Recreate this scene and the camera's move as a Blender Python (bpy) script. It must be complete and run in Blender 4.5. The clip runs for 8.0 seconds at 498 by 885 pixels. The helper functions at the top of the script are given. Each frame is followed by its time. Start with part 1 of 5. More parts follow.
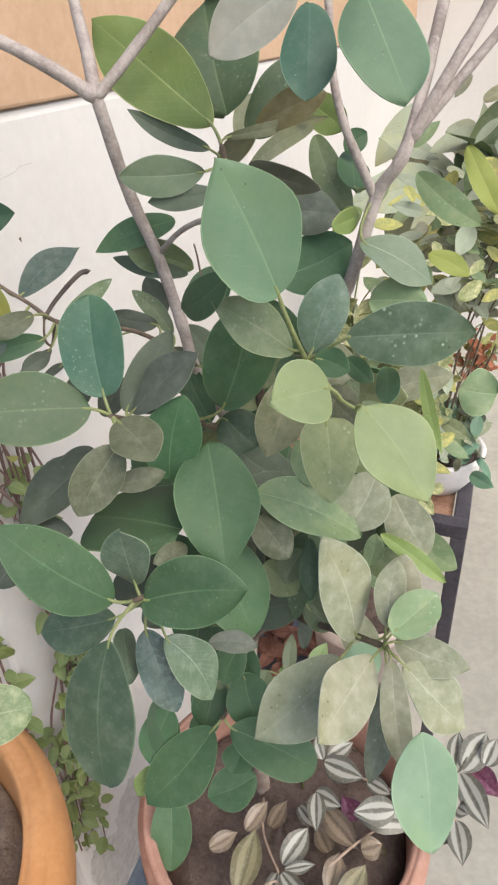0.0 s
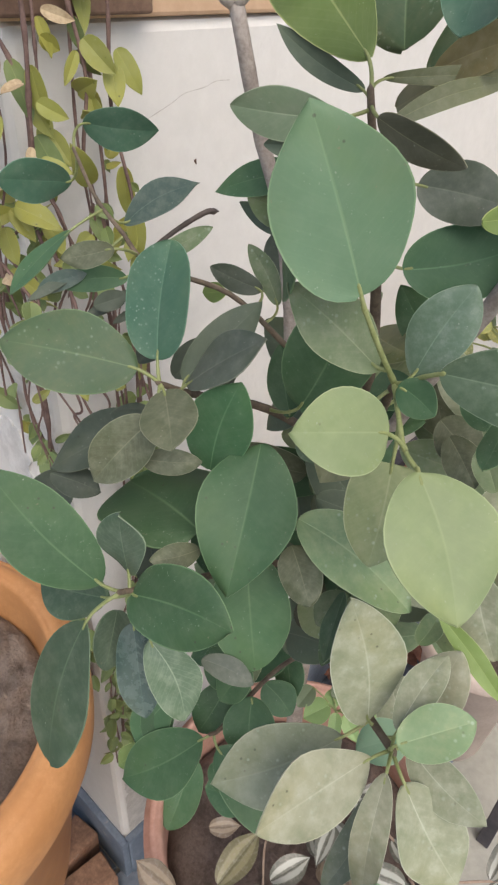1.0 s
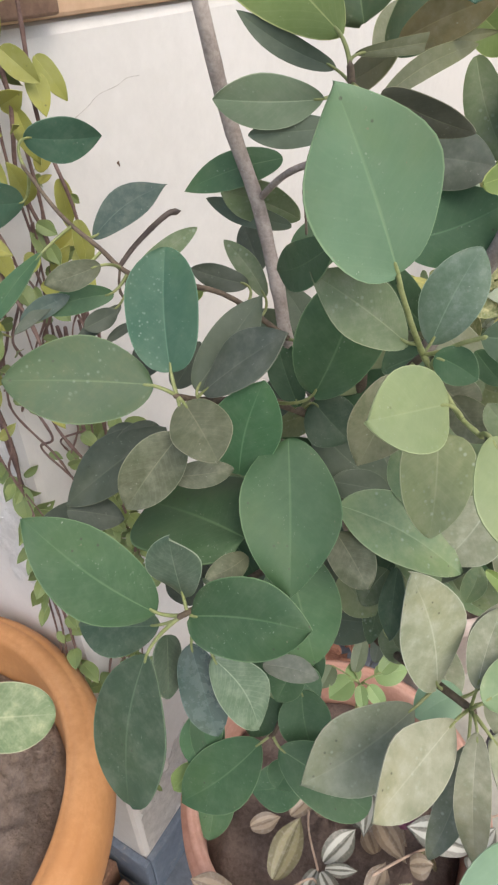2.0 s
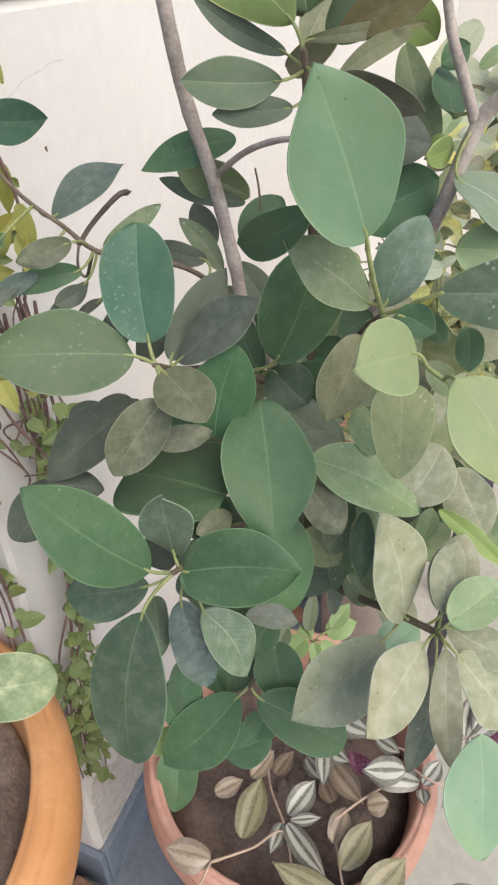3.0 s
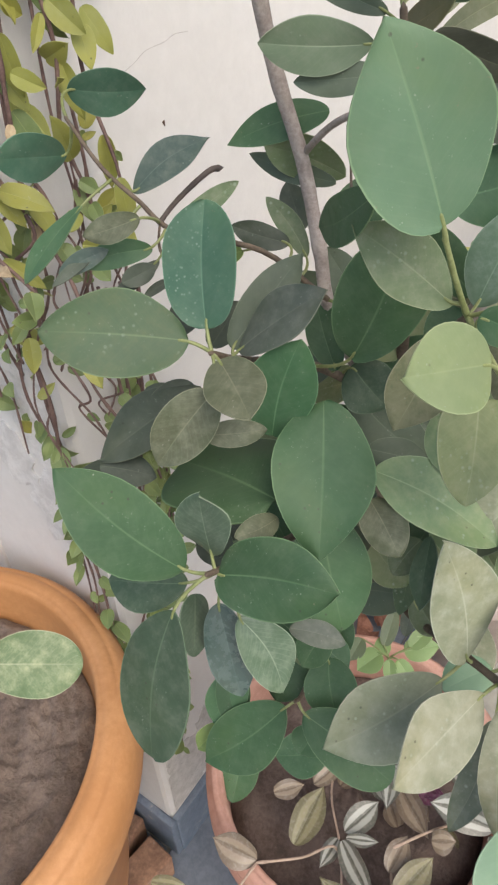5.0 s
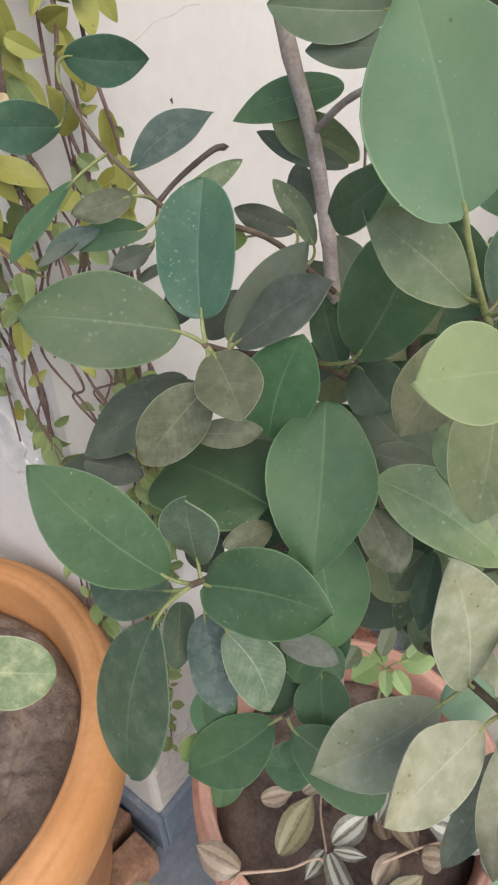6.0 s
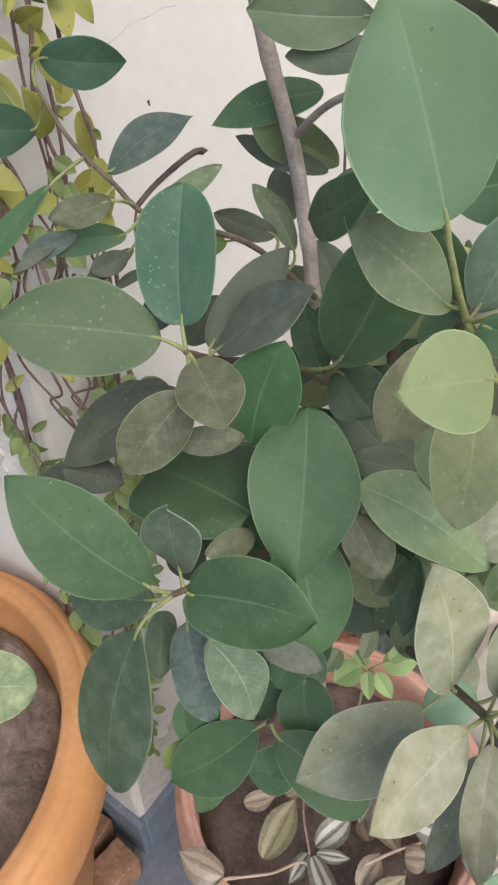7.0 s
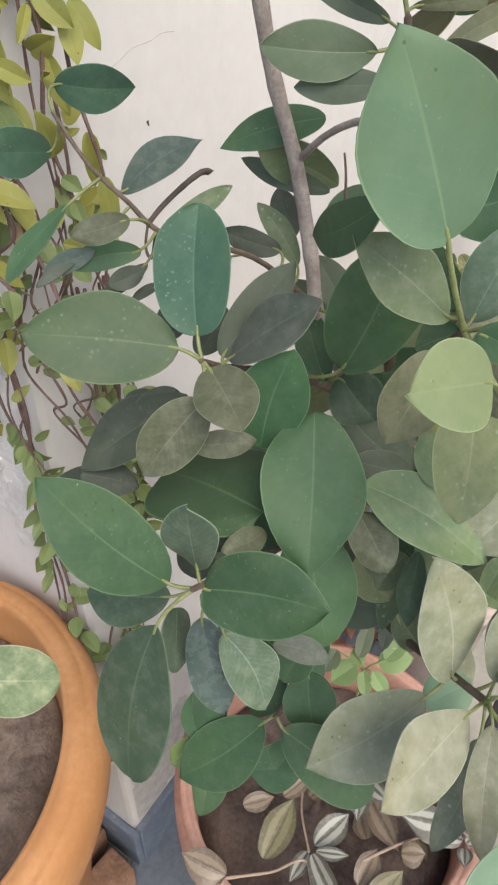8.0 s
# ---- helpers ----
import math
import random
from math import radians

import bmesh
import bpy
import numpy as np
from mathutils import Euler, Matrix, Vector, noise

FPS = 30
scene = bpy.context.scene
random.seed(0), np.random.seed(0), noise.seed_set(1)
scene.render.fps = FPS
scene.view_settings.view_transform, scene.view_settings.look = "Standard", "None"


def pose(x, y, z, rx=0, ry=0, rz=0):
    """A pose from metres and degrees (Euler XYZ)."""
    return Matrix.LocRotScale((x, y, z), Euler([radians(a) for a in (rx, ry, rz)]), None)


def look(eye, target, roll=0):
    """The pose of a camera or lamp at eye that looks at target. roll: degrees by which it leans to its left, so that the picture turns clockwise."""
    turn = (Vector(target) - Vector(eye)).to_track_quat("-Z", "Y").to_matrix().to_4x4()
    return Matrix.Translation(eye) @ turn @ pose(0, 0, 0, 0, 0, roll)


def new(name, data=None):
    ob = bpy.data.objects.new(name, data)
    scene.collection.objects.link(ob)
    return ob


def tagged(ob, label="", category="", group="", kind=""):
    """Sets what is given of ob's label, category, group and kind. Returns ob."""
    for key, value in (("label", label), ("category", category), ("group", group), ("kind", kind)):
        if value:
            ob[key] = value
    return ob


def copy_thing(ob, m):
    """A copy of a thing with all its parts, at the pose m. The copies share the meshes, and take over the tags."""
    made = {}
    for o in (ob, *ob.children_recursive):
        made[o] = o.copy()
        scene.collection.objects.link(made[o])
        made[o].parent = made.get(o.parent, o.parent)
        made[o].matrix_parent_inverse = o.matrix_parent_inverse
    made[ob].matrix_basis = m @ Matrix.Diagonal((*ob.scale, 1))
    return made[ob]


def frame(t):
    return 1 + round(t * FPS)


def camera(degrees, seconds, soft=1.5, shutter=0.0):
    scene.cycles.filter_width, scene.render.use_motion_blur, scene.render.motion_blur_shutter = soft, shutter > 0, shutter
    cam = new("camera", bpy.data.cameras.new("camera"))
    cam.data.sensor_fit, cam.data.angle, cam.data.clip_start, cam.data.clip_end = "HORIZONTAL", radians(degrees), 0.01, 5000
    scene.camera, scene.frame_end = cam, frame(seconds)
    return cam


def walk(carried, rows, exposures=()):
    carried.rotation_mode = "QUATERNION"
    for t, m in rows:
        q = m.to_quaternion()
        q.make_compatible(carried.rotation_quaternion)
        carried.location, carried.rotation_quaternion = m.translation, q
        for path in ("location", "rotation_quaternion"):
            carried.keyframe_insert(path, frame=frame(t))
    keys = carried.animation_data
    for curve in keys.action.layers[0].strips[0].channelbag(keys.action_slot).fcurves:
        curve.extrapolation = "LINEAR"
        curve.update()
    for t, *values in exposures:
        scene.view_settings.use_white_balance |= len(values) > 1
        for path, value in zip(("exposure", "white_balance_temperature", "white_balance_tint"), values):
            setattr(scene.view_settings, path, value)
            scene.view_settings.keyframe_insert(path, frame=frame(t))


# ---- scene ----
cam = camera(41.1, 8.0, soft=2.3)
PATH = [
    (0, (0.096, 0.076, 1.245), (-0.518, 1.654, 0.18), -2.9),
    (0.5, (0.111, 0.134, 1.241), (-0.75, 1.525, 0.09), 1.4),
    (1, (0.122, 0.169, 1.235), (-0.939, 1.374, 0.043), 3.0),
    (1.2, (0.116, 0.168, 1.23), (-0.961, 1.329, 0.009), 1.4),
    (2.3, (0.062, 0.119, 1.236), (-0.647, 1.536, 0.014), -2.4),
    (2.5, (0.057, 0.105, 1.232), (-0.585, 1.546, 0.002), -1.5),
    (3, (0.056, 0.105, 1.236), (-0.523, 1.568, 0.001), 0.5),
    (3.5, (0.063, 0.113, 1.225), (-0.525, 1.539, -0.048), -1.2),
    (4, (0.069, 0.123, 1.224), (-0.656, 1.489, -0.045), -3.7),
    (4.5, (0.081, 0.14, 1.226), (-0.749, 1.441, -0.046), -4.0),
    (4.7, (0.08, 0.141, 1.228), (-0.802, 1.415, -0.037), -3.7),
    (5.8, (0.072, 0.158, 1.216), (-0.875, 1.367, -0.065), -2.1),
    (6, (0.07, 0.162, 1.215), (-0.854, 1.384, -0.07), -1.0),
    (6.5, (0.063, 0.167, 1.213), (-0.825, 1.4, -0.088), -0.1),
    (7, (0.067, 0.164, 1.216), (-0.805, 1.423, -0.069), 0.1),
    (7.5, (0.066, 0.158, 1.218), (-0.8, 1.426, -0.063), 0.9),
    (8, (0.065, 0.144, 1.224), (-0.775, 1.453, -0.035), 0.8),
]
EXPOSURE = [(0.0, 0.64), (0.5, 0.53), (1.0, 0.42), (2.5, 0.64), (3.0, 0.67), (3.5, 0.64), (4.5, 0.56), (5.8, 0.47), (8.0, 0.51)]
walk(cam, [(t, look(eye, target, roll)) for t, eye, target, roll in PATH], EXPOSURE)

# ---- light ----
world = bpy.data.worlds.new("sky")
scene.world = world
world.use_nodes = True
sky = world.node_tree.nodes.new("ShaderNodeTexSky")
sky.sky_type, sky.sun_disc = "NISHITA", False
sky.sun_elevation, sky.sun_rotation = radians(55), radians(115)
sky.air_density, sky.dust_density = 1.0, 4.0
world.node_tree.nodes["Background"].inputs["Strength"].default_value = 0.15
world.node_tree.links.new(sky.outputs["Color"], world.node_tree.nodes["Background"].inputs["Color"])
sun = new("sun", bpy.data.lights.new("sun", "SUN"))
sun.data.energy, sun.data.angle, sun.data.color = 1.0, radians(50), (1.0, 0.95, 0.88)
sun.matrix_world = look((1.2, -0.6, 2.6), (0, 0.4, 0.9))


# ---- materials ----
def material(name, rough=0.6, metal=0.0, spec=0.5):
    m = bpy.data.materials.new(name)
    m.use_nodes = True
    t = m.node_tree
    b = t.nodes["Principled BSDF"]
    b.inputs["Roughness"].default_value, b.inputs["Metallic"].default_value = rough, metal
    b.inputs["Specular IOR Level"].default_value = spec
    return m, t, b


def node(t, kind, **inputs):
    n = t.nodes.new(kind)
    for key, value in inputs.items():
        key = key.replace("_", " ")
        if hasattr(value, "is_output"):
            t.links.new(value, n.inputs[key])
        else:
            n.inputs[key].default_value = value
    return n


def rgba(c):
    return (c[0], c[1], c[2], 1.0)


def mixed(t, fac, a, b, blend="MIX"):
    n = t.nodes.new("ShaderNodeMix")
    n.data_type, n.blend_type = "RGBA", blend
    for i, v in ((0, fac), (6, a), (7, b)):
        if hasattr(v, "is_output"):
            t.links.new(v, n.inputs[i])
        else:
            n.inputs[i].default_value = rgba(v) if i else v
    return n.outputs[2]


def maths(t, op, a, b=0.0, c=0.0):
    n = t.nodes.new("ShaderNodeMath")
    n.operation = op
    for i, v in enumerate((a, b, c)):
        if hasattr(v, "is_output"):
            t.links.new(v, n.inputs[i])
        else:
            n.inputs[i].default_value = v
    return n.outputs[0]


def ramp(t, value, lo, hi):
    n = t.nodes.new("ShaderNodeMapRange")
    n.interpolation_type = "SMOOTHSTEP"
    t.links.new(value, n.inputs[0])
    n.inputs[1].default_value, n.inputs[2].default_value = lo, hi
    return n.outputs[0]


def noisy(t, scale, detail=5.0, rough=0.6, vec=None):
    n = node(t, "ShaderNodeTexNoise", Scale=scale, Detail=detail, Roughness=rough)
    if vec is None:
        vec = t.nodes.new("ShaderNodeTexCoord").outputs["Object"]
    t.links.new(vec, n.inputs["Vector"])
    return n.outputs["Fac"]


def bumped(t, b, height, strength, distance):
    n = node(t, "ShaderNodeBump", Strength=strength, Distance=distance, Height=height)
    t.links.new(n.outputs["Normal"], b.inputs["Normal"])


def mottled(name, dark, light, scale, rough=0.7, fine=0, bump=0.3, depth=0.002, stain=None, metal=0.0, spec=0.4):
    """A surface of two tones at two scales, with fine relief and an optional third tone in patches."""
    m, t, b = material(name, rough, metal, spec)
    big, small = noisy(t, scale), noisy(t, fine or scale * 9, 6.0, 0.7)
    both = maths(t, "ADD", maths(t, "MULTIPLY", big, 0.6), maths(t, "MULTIPLY", small, 0.4))
    colour = mixed(t, ramp(t, both, 0.36, 0.64), dark, light)
    if stain:
        colour = mixed(t, ramp(t, noisy(t, scale * 2.3, 7.0, 0.75), stain[1], stain[1] + 0.1), colour, stain[0])
    t.links.new(colour, b.inputs["Base Color"])
    t.links.new(maths(t, "ADD", maths(t, "MULTIPLY", small, 0.25), rough - 0.12), b.inputs["Roughness"])
    bumped(t, b, both, bump, depth)
    return m


def leaf_material(name, colour, rib, rough=0.50, dust=0.10, dust_colour=(0.30, 0.30, 0.24), spots=0.0, edge=0.75, vein=0.035, spec=0.32, ribs=1.0, half=False, blotch=0.0):
    """A leaf: midrib and side veins along its own length, mottling, a film of dust and pale marks."""
    m, t, b = material(name, rough, 0.0, spec)
    uv = t.nodes.new("ShaderNodeTexCoord").outputs["UV"]
    parts = node(t, "ShaderNodeSeparateXYZ", Vector=uv)
    off = maths(t, "ABSOLUTE", maths(t, "SUBTRACT", parts.outputs[0], 0.5))
    along = parts.outputs[1]
    seed = t.nodes.new("ShaderNodeObjectInfo").outputs["Random"]
    cloud, grain = noisy(t, 38.0, 4.0), noisy(t, 420.0, 3.0)
    lo = tuple(c * 0.80 for c in colour)
    hi = tuple(min(1.0, c * 1.17) for c in colour)
    tone = maths(t, "ADD", maths(t, "MULTIPLY", cloud, 0.7), maths(t, "MULTIPLY", seed, 0.3))
    base = mixed(t, ramp(t, tone, 0.25, 0.75), lo, hi)
    line = maths(t, "FRACT", maths(t, "MULTIPLY", maths(t, "SUBTRACT", along, maths(t, "MULTIPLY", off, 0.55)), 13.0))
    line = maths(t, "SUBTRACT", 1.0, ramp(t, maths(t, "ABSOLUTE", maths(t, "SUBTRACT", line, 0.5)), 0.0, 0.16))
    base = mixed(t, maths(t, "MULTIPLY", line, vein), base, rib)
    patch = noisy(t, 16.0, 3.0, 0.5)
    base = mixed(t, ramp(t, patch, 0.40, 0.70), base, tuple(min(1.0, colour[i] * f) for i, f in enumerate((1.24, 1.12, 0.88))))
    scar = ramp(t, noisy(t, 210.0, 4.0, 0.75), 0.665, 0.72)
    base = mixed(t, maths(t, "MULTIPLY", scar, 0.55), base, (0.20, 0.17, 0.11))
    fleck = maths(t, "MULTIPLY", ramp(t, noisy(t, 700.0, 2.0), 0.66, 0.72), ramp(t, noisy(t, 45.0), 0.45, 0.65))
    base = mixed(t, maths(t, "MULTIPLY", fleck, 0.45), base, (0.44, 0.46, 0.40))
    pit = node(t, "ShaderNodeTexVoronoi", Scale=150.0)
    t.links.new(t.nodes.new("ShaderNodeTexCoord").outputs["Object"], pit.inputs["Vector"])
    pits = maths(t, "SUBTRACT", 1.0, ramp(t, pit.outputs["Distance"], 0.05, 0.12))
    pits = maths(t, "MULTIPLY", pits, ramp(t, noisy(t, 31.0, 2.0), 0.50, 0.58))
    base = mixed(t, maths(t, "MULTIPLY", pits, 0.7), base, (0.05, 0.045, 0.035))
    film = ramp(t, maths(t, "ADD", noisy(t, 75.0, 6.0, 0.7), maths(t, "MULTIPLY", grain, 0.25)), 0.52, 0.86)
    base = mixed(t, maths(t, "MULTIPLY", film, dust), base, dust_colour)
    if blotch:
        worn = ramp(t, maths(t, "ADD", noisy(t, 60.0, 5.0, 0.65), maths(t, "MULTIPLY", off, 0.22)), 0.50, 0.68)
        base = mixed(t, maths(t, "MULTIPLY", worn, blotch), base, tuple(colour[i] * f for i, f in enumerate((0.50, 0.62, 0.48))))
    if spots:
        v = node(t, "ShaderNodeTexVoronoi", Scale=420.0 if half else 270.0)
        t.links.new(t.nodes.new("ShaderNodeTexCoord").outputs["Object"], v.inputs["Vector"])
        dots = maths(t, "SUBTRACT", 1.0, ramp(t, v.outputs["Distance"], 0.10, 0.30))
        dots = maths(t, "MULTIPLY", dots, ramp(t, noisy(t, 55.0), 0.38 if half else 0.48, 0.60))
        if half:
            dots = maths(t, "MULTIPLY", dots, maths(t, "SUBTRACT", 1.0, ramp(t, parts.outputs[0], 0.42, 0.52)))
        base = mixed(t, maths(t, "MULTIPLY", dots, spots), base, (0.45, 0.52, 0.45))
    mid = maths(t, "SUBTRACT", 1.0, ramp(t, off, 0.003, 0.019))
    mid = maths(t, "MULTIPLY", mid, maths(t, "SUBTRACT", 0.54 * ribs, maths(t, "MULTIPLY", along, 0.42 * ribs)))
    base = mixed(t, mid, base, rib)
    rim = ramp(t, off, 0.482, 0.496)
    base = mixed(t, maths(t, "MULTIPLY", rim, edge), base, rib)
    t.links.new(base, b.inputs["Base Color"])
    t.links.new(maths(t, "ADD", maths(t, "MULTIPLY", film, 0.25), rough), b.inputs["Roughness"])
    relief = maths(t, "ADD", maths(t, "MULTIPLY", line, 0.04), maths(t, "MULTIPLY", cloud, 1.6))
    bumped(t, b, relief, 0.35, 0.0006)
    b.inputs["Subsurface Weight"].default_value = 0.0
    return m


LEAF = {
    "green": leaf_material("leaf_green", (0.055, 0.119, 0.054), (0.18, 0.27, 0.14)),
    "teal": leaf_material("leaf_teal", (0.058, 0.130, 0.083), (0.15, 0.27, 0.18), 0.5, spots=0.40, half=True),
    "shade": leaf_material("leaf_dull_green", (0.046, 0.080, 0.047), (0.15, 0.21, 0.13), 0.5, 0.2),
    "sheen": leaf_material("leaf_teal_sheen", (0.058, 0.130, 0.084), (0.16, 0.27, 0.19), 0.45, 0.15, ribs=0.5),
    "teal2": leaf_material("leaf_blue_green", (0.085, 0.138, 0.092), (0.22, 0.31, 0.22), 0.36, 0.5, (0.26, 0.31, 0.27), spots=0.1),
    "sea": leaf_material("leaf_soft_green", (0.098, 0.172, 0.100), (0.22, 0.33, 0.18), 0.50, 0.10),
    "mossy": leaf_material("leaf_moss_green", (0.060, 0.104, 0.052), (0.18, 0.25, 0.13), 0.5, 0.30, (0.17, 0.16, 0.10), spots=0.3),
    "deep": leaf_material("leaf_deep_green", (0.047, 0.102, 0.046), (0.15, 0.24, 0.12)),
    "bright": leaf_material("leaf_bright_green", (0.054, 0.135, 0.062), (0.17, 0.30, 0.16)),
    "olive": leaf_material("leaf_olive", (0.140, 0.190, 0.098), (0.32, 0.36, 0.22), dust=0.40, spots=0.3, blotch=0.3),
    "olivebig": leaf_material("leaf_yellow_olive", (0.120, 0.175, 0.050), (0.42, 0.46, 0.20)),
    "purple": leaf_material("leaf_dusty_grey_green", (0.095, 0.116, 0.090), (0.19, 0.21, 0.16), 0.48, 0.45, (0.22, 0.225, 0.19), blotch=0.35),
    "purple2": leaf_material("leaf_dark_brown_green", (0.075, 0.078, 0.052), (0.22, 0.22, 0.13), 0.5),
    "brown": leaf_material("leaf_dusty_brown", (0.108, 0.122, 0.074), (0.26, 0.27, 0.18), 0.5, 0.6, (0.23, 0.235, 0.165), vein=0.10, blotch=0.5),
    "dark": leaf_material("leaf_shaded", (0.098, 0.130, 0.088), (0.20, 0.24, 0.17), 0.5),
    "dusk": leaf_material("leaf_dark_grey_green", (0.066, 0.084, 0.060), (0.15, 0.17, 0.12), 0.5, 0.25, (0.17, 0.175, 0.145), blotch=0.3),
    "lime": leaf_material("leaf_lime", (0.228, 0.288, 0.138), (0.32, 0.38, 0.20), 0.5, 0.15, (0.32, 0.36, 0.21), 0.06, ribs=0.6, blotch=0.2),
    "light": leaf_material("leaf_light_green", (0.160, 0.240, 0.120), (0.34, 0.42, 0.24), 0.45, 0.45, (0.33, 0.34, 0.20), 0.4),
    "lime2": leaf_material("leaf_fresh_lime", (0.165, 0.238, 0.068), (0.42, 0.50, 0.18), 0.42, 0.1),
    "yellow": leaf_material("leaf_yellow", (0.290, 0.340, 0.085), (0.52, 0.54, 0.22), 0.45, 0.1),
    "mint": leaf_material("leaf_mint", (0.188, 0.300, 0.188), (0.32, 0.44, 0.29), 0.45, 0.12, ribs=0.7),
    "mint2": leaf_material("leaf_sea_green", (0.120, 0.235, 0.150), (0.22, 0.36, 0.24), 0.45, 0.15),
    "dusty": leaf_material("leaf_dust_grey", (0.245, 0.265, 0.172), (0.46, 0.48, 0.37), 0.6, 0.7, (0.40, 0.405, 0.315), 0.25, vein=0.06, ribs=1.2, blotch=0.35),
    "dusty2": leaf_material("leaf_grey", (0.220, 0.225, 0.190), (0.34, 0.34, 0.28), 0.6, 0.5, (0.34, 0.33, 0.28)),
    "pale": leaf_material("leaf_pale_dust", (0.248, 0.254, 0.172), (0.42, 0.42, 0.32), 0.6, 0.65, (0.385, 0.383, 0.300), 0.3, vein=0.05, ribs=1.1, blotch=0.35),
    "slate": leaf_material("leaf_slate", (0.150, 0.176, 0.124), (0.29, 0.31, 0.23), 0.45, 0.5, (0.27, 0.285, 0.23), 0.3, blotch=0.3),
    "slate2": leaf_material("leaf_slate_green", (0.062, 0.098, 0.080), (0.17, 0.22, 0.18), 0.4, 0.25),
    "spotted": leaf_material("leaf_spotted", (0.078, 0.124, 0.078), (0.20, 0.26, 0.18), 0.42, 0.4, (0.20, 0.235, 0.18), spots=0.7, blotch=0.4),
    "gloss": leaf_material("leaf_glossy", (0.095, 0.150, 0.092), (0.40, 0.47, 0.35), 0.28, 0.45, (0.33, 0.38, 0.28), vein=0.12, spec=0.7, ribs=1.3, blotch=0.4),
    "wrinkled": leaf_material("leaf_wrinkled_green", (0.060, 0.100, 0.062), (0.26, 0.33, 0.22), 0.32, 0.45, (0.22, 0.26, 0.20), vein=0.10, spec=0.6),
    "bluish": leaf_material("leaf_bluish", (0.055, 0.092, 0.082), (0.20, 0.28, 0.25), 0.22, 0.2, (0.20, 0.25, 0.24), vein=0.06, spec=0.9),
    "curl": leaf_material("leaf_rolled_olive", (0.140, 0.158, 0.085), (0.32, 0.33, 0.18), 0.5, 0.3),
    "tan": leaf_material("leaf_tan_brown", (0.160, 0.170, 0.100), (0.30, 0.30, 0.20), 0.5, 0.5, (0.26, 0.25, 0.17), vein=0.08, ribs=1.2, blotch=0.6),
    "hang": leaf_material("leaf_yellow_grey", (0.180, 0.218, 0.108), (0.34, 0.37, 0.22), 0.5, 0.5, (0.30, 0.31, 0.19), 0.4, vein=0.08, blotch=0.35),
    "silver": leaf_material("leaf_silver_green", (0.132, 0.182, 0.116), (0.36, 0.42, 0.30), 0.42, 0.25, ribs=1.6),
    "vari": leaf_material("leaf_variegated", (0.120, 0.178, 0.078), (0.44, 0.46, 0.30), 0.4, 0.9, (0.36, 0.39, 0.23), vein=0.10, blotch=0.7),
    "rust": leaf_material("leaf_rusty_olive", (0.175, 0.150, 0.068), (0.30, 0.27, 0.14), 0.5, 0.3, blotch=0.4),
}
BACK = leaf_material("leaf_underside", (0.130, 0.175, 0.115), (0.28, 0.33, 0.20), 0.6, 0.2, vein=0.25)
BARK = mottled("bark", (0.25, 0.21, 0.185), (0.46, 0.405, 0.365), 60, 0.8, 500, 0.6, 0.002, ((0.44, 0.41, 0.37), 0.60))
TWIG = mottled("twig_bark", (0.085, 0.064, 0.046), (0.175, 0.135, 0.095), 90, 0.75, 500, 0.5, 0.001)
TRUNK = mottled("trunk_bark", (0.23, 0.185, 0.155), (0.42, 0.355, 0.305), 60, 0.8, 500, 0.6, 0.002, ((0.36, 0.33, 0.29), 0.62))
PETIOLE = mottled("petiole", (0.17, 0.20, 0.07), (0.29, 0.32, 0.14), 120, 0.5, 600, 0.2, 0.0005)
VINE = mottled("vine_stem", (0.105, 0.062, 0.053), (0.21, 0.135, 0.115), 80, 0.7, 500, 0.4, 0.001)
WHITE = mottled("white_limewash", (0.650, 0.632, 0.597), (0.712, 0.693, 0.658), 2.2, 0.85, 60, 0.5, 0.004, ((0.60, 0.575, 0.535), 0.64))
TAN = mottled("tan_paint", (0.51, 0.34, 0.215), (0.61, 0.42, 0.28), 3.0, 0.8, 70, 0.3, 0.002)
SKIRT = mottled("slate_skirting", (0.120, 0.155, 0.205), (0.23, 0.27, 0.325), 8, 0.5, 120, 0.4, 0.001, ((0.40, 0.385, 0.36), 0.58))
# darker, bluer floor tone: the shade along the wall is put into the colour
SHADED_FLOOR = mottled("floor_in_shade", (0.100, 0.120, 0.150), (0.18, 0.205, 0.24), 5, 0.6, 90, 0.3, 0.001)
CONCRETE = mottled("cement_floor", (0.30, 0.295, 0.255), (0.395, 0.385, 0.335), 3, 0.8, 50, 0.3, 0.002, ((0.28, 0.265, 0.24), 0.66))
TERRACOTTA = mottled("terracotta", (0.41, 0.225, 0.165), (0.54, 0.325, 0.255), 14, 0.7, 160, 0.25, 0.001, ((0.52, 0.36, 0.30), 0.62))
ORANGE = mottled("orange_clay", (0.475, 0.224, 0.084), (0.59, 0.305, 0.130), 9, 0.5, 140, 0.2, 0.001, ((0.58, 0.36, 0.20), 0.66))
SOIL = mottled("soil", (0.075, 0.055, 0.046), (0.165, 0.125, 0.105), 30, 0.95, 260, 1.0, 0.006)
SOIL_PALE = mottled("dry_soil", (0.175, 0.132, 0.102), (0.335, 0.258, 0.202), 26, 0.95, 300, 1.0, 0.012, ((0.27, 0.21, 0.16), 0.62))
BRICK = mottled("brick_clay", (0.17, 0.095, 0.062), (0.36, 0.21, 0.135), 18, 0.9, 160, 0.6, 0.002, ((0.30, 0.27, 0.24), 0.6))
STEEL = mottled("dark_steel", (0.045, 0.043, 0.055), (0.095, 0.088, 0.10), 20, 0.5, 200, 0.3, 0.001, ((0.24, 0.12, 0.06), 0.66), 0.3)
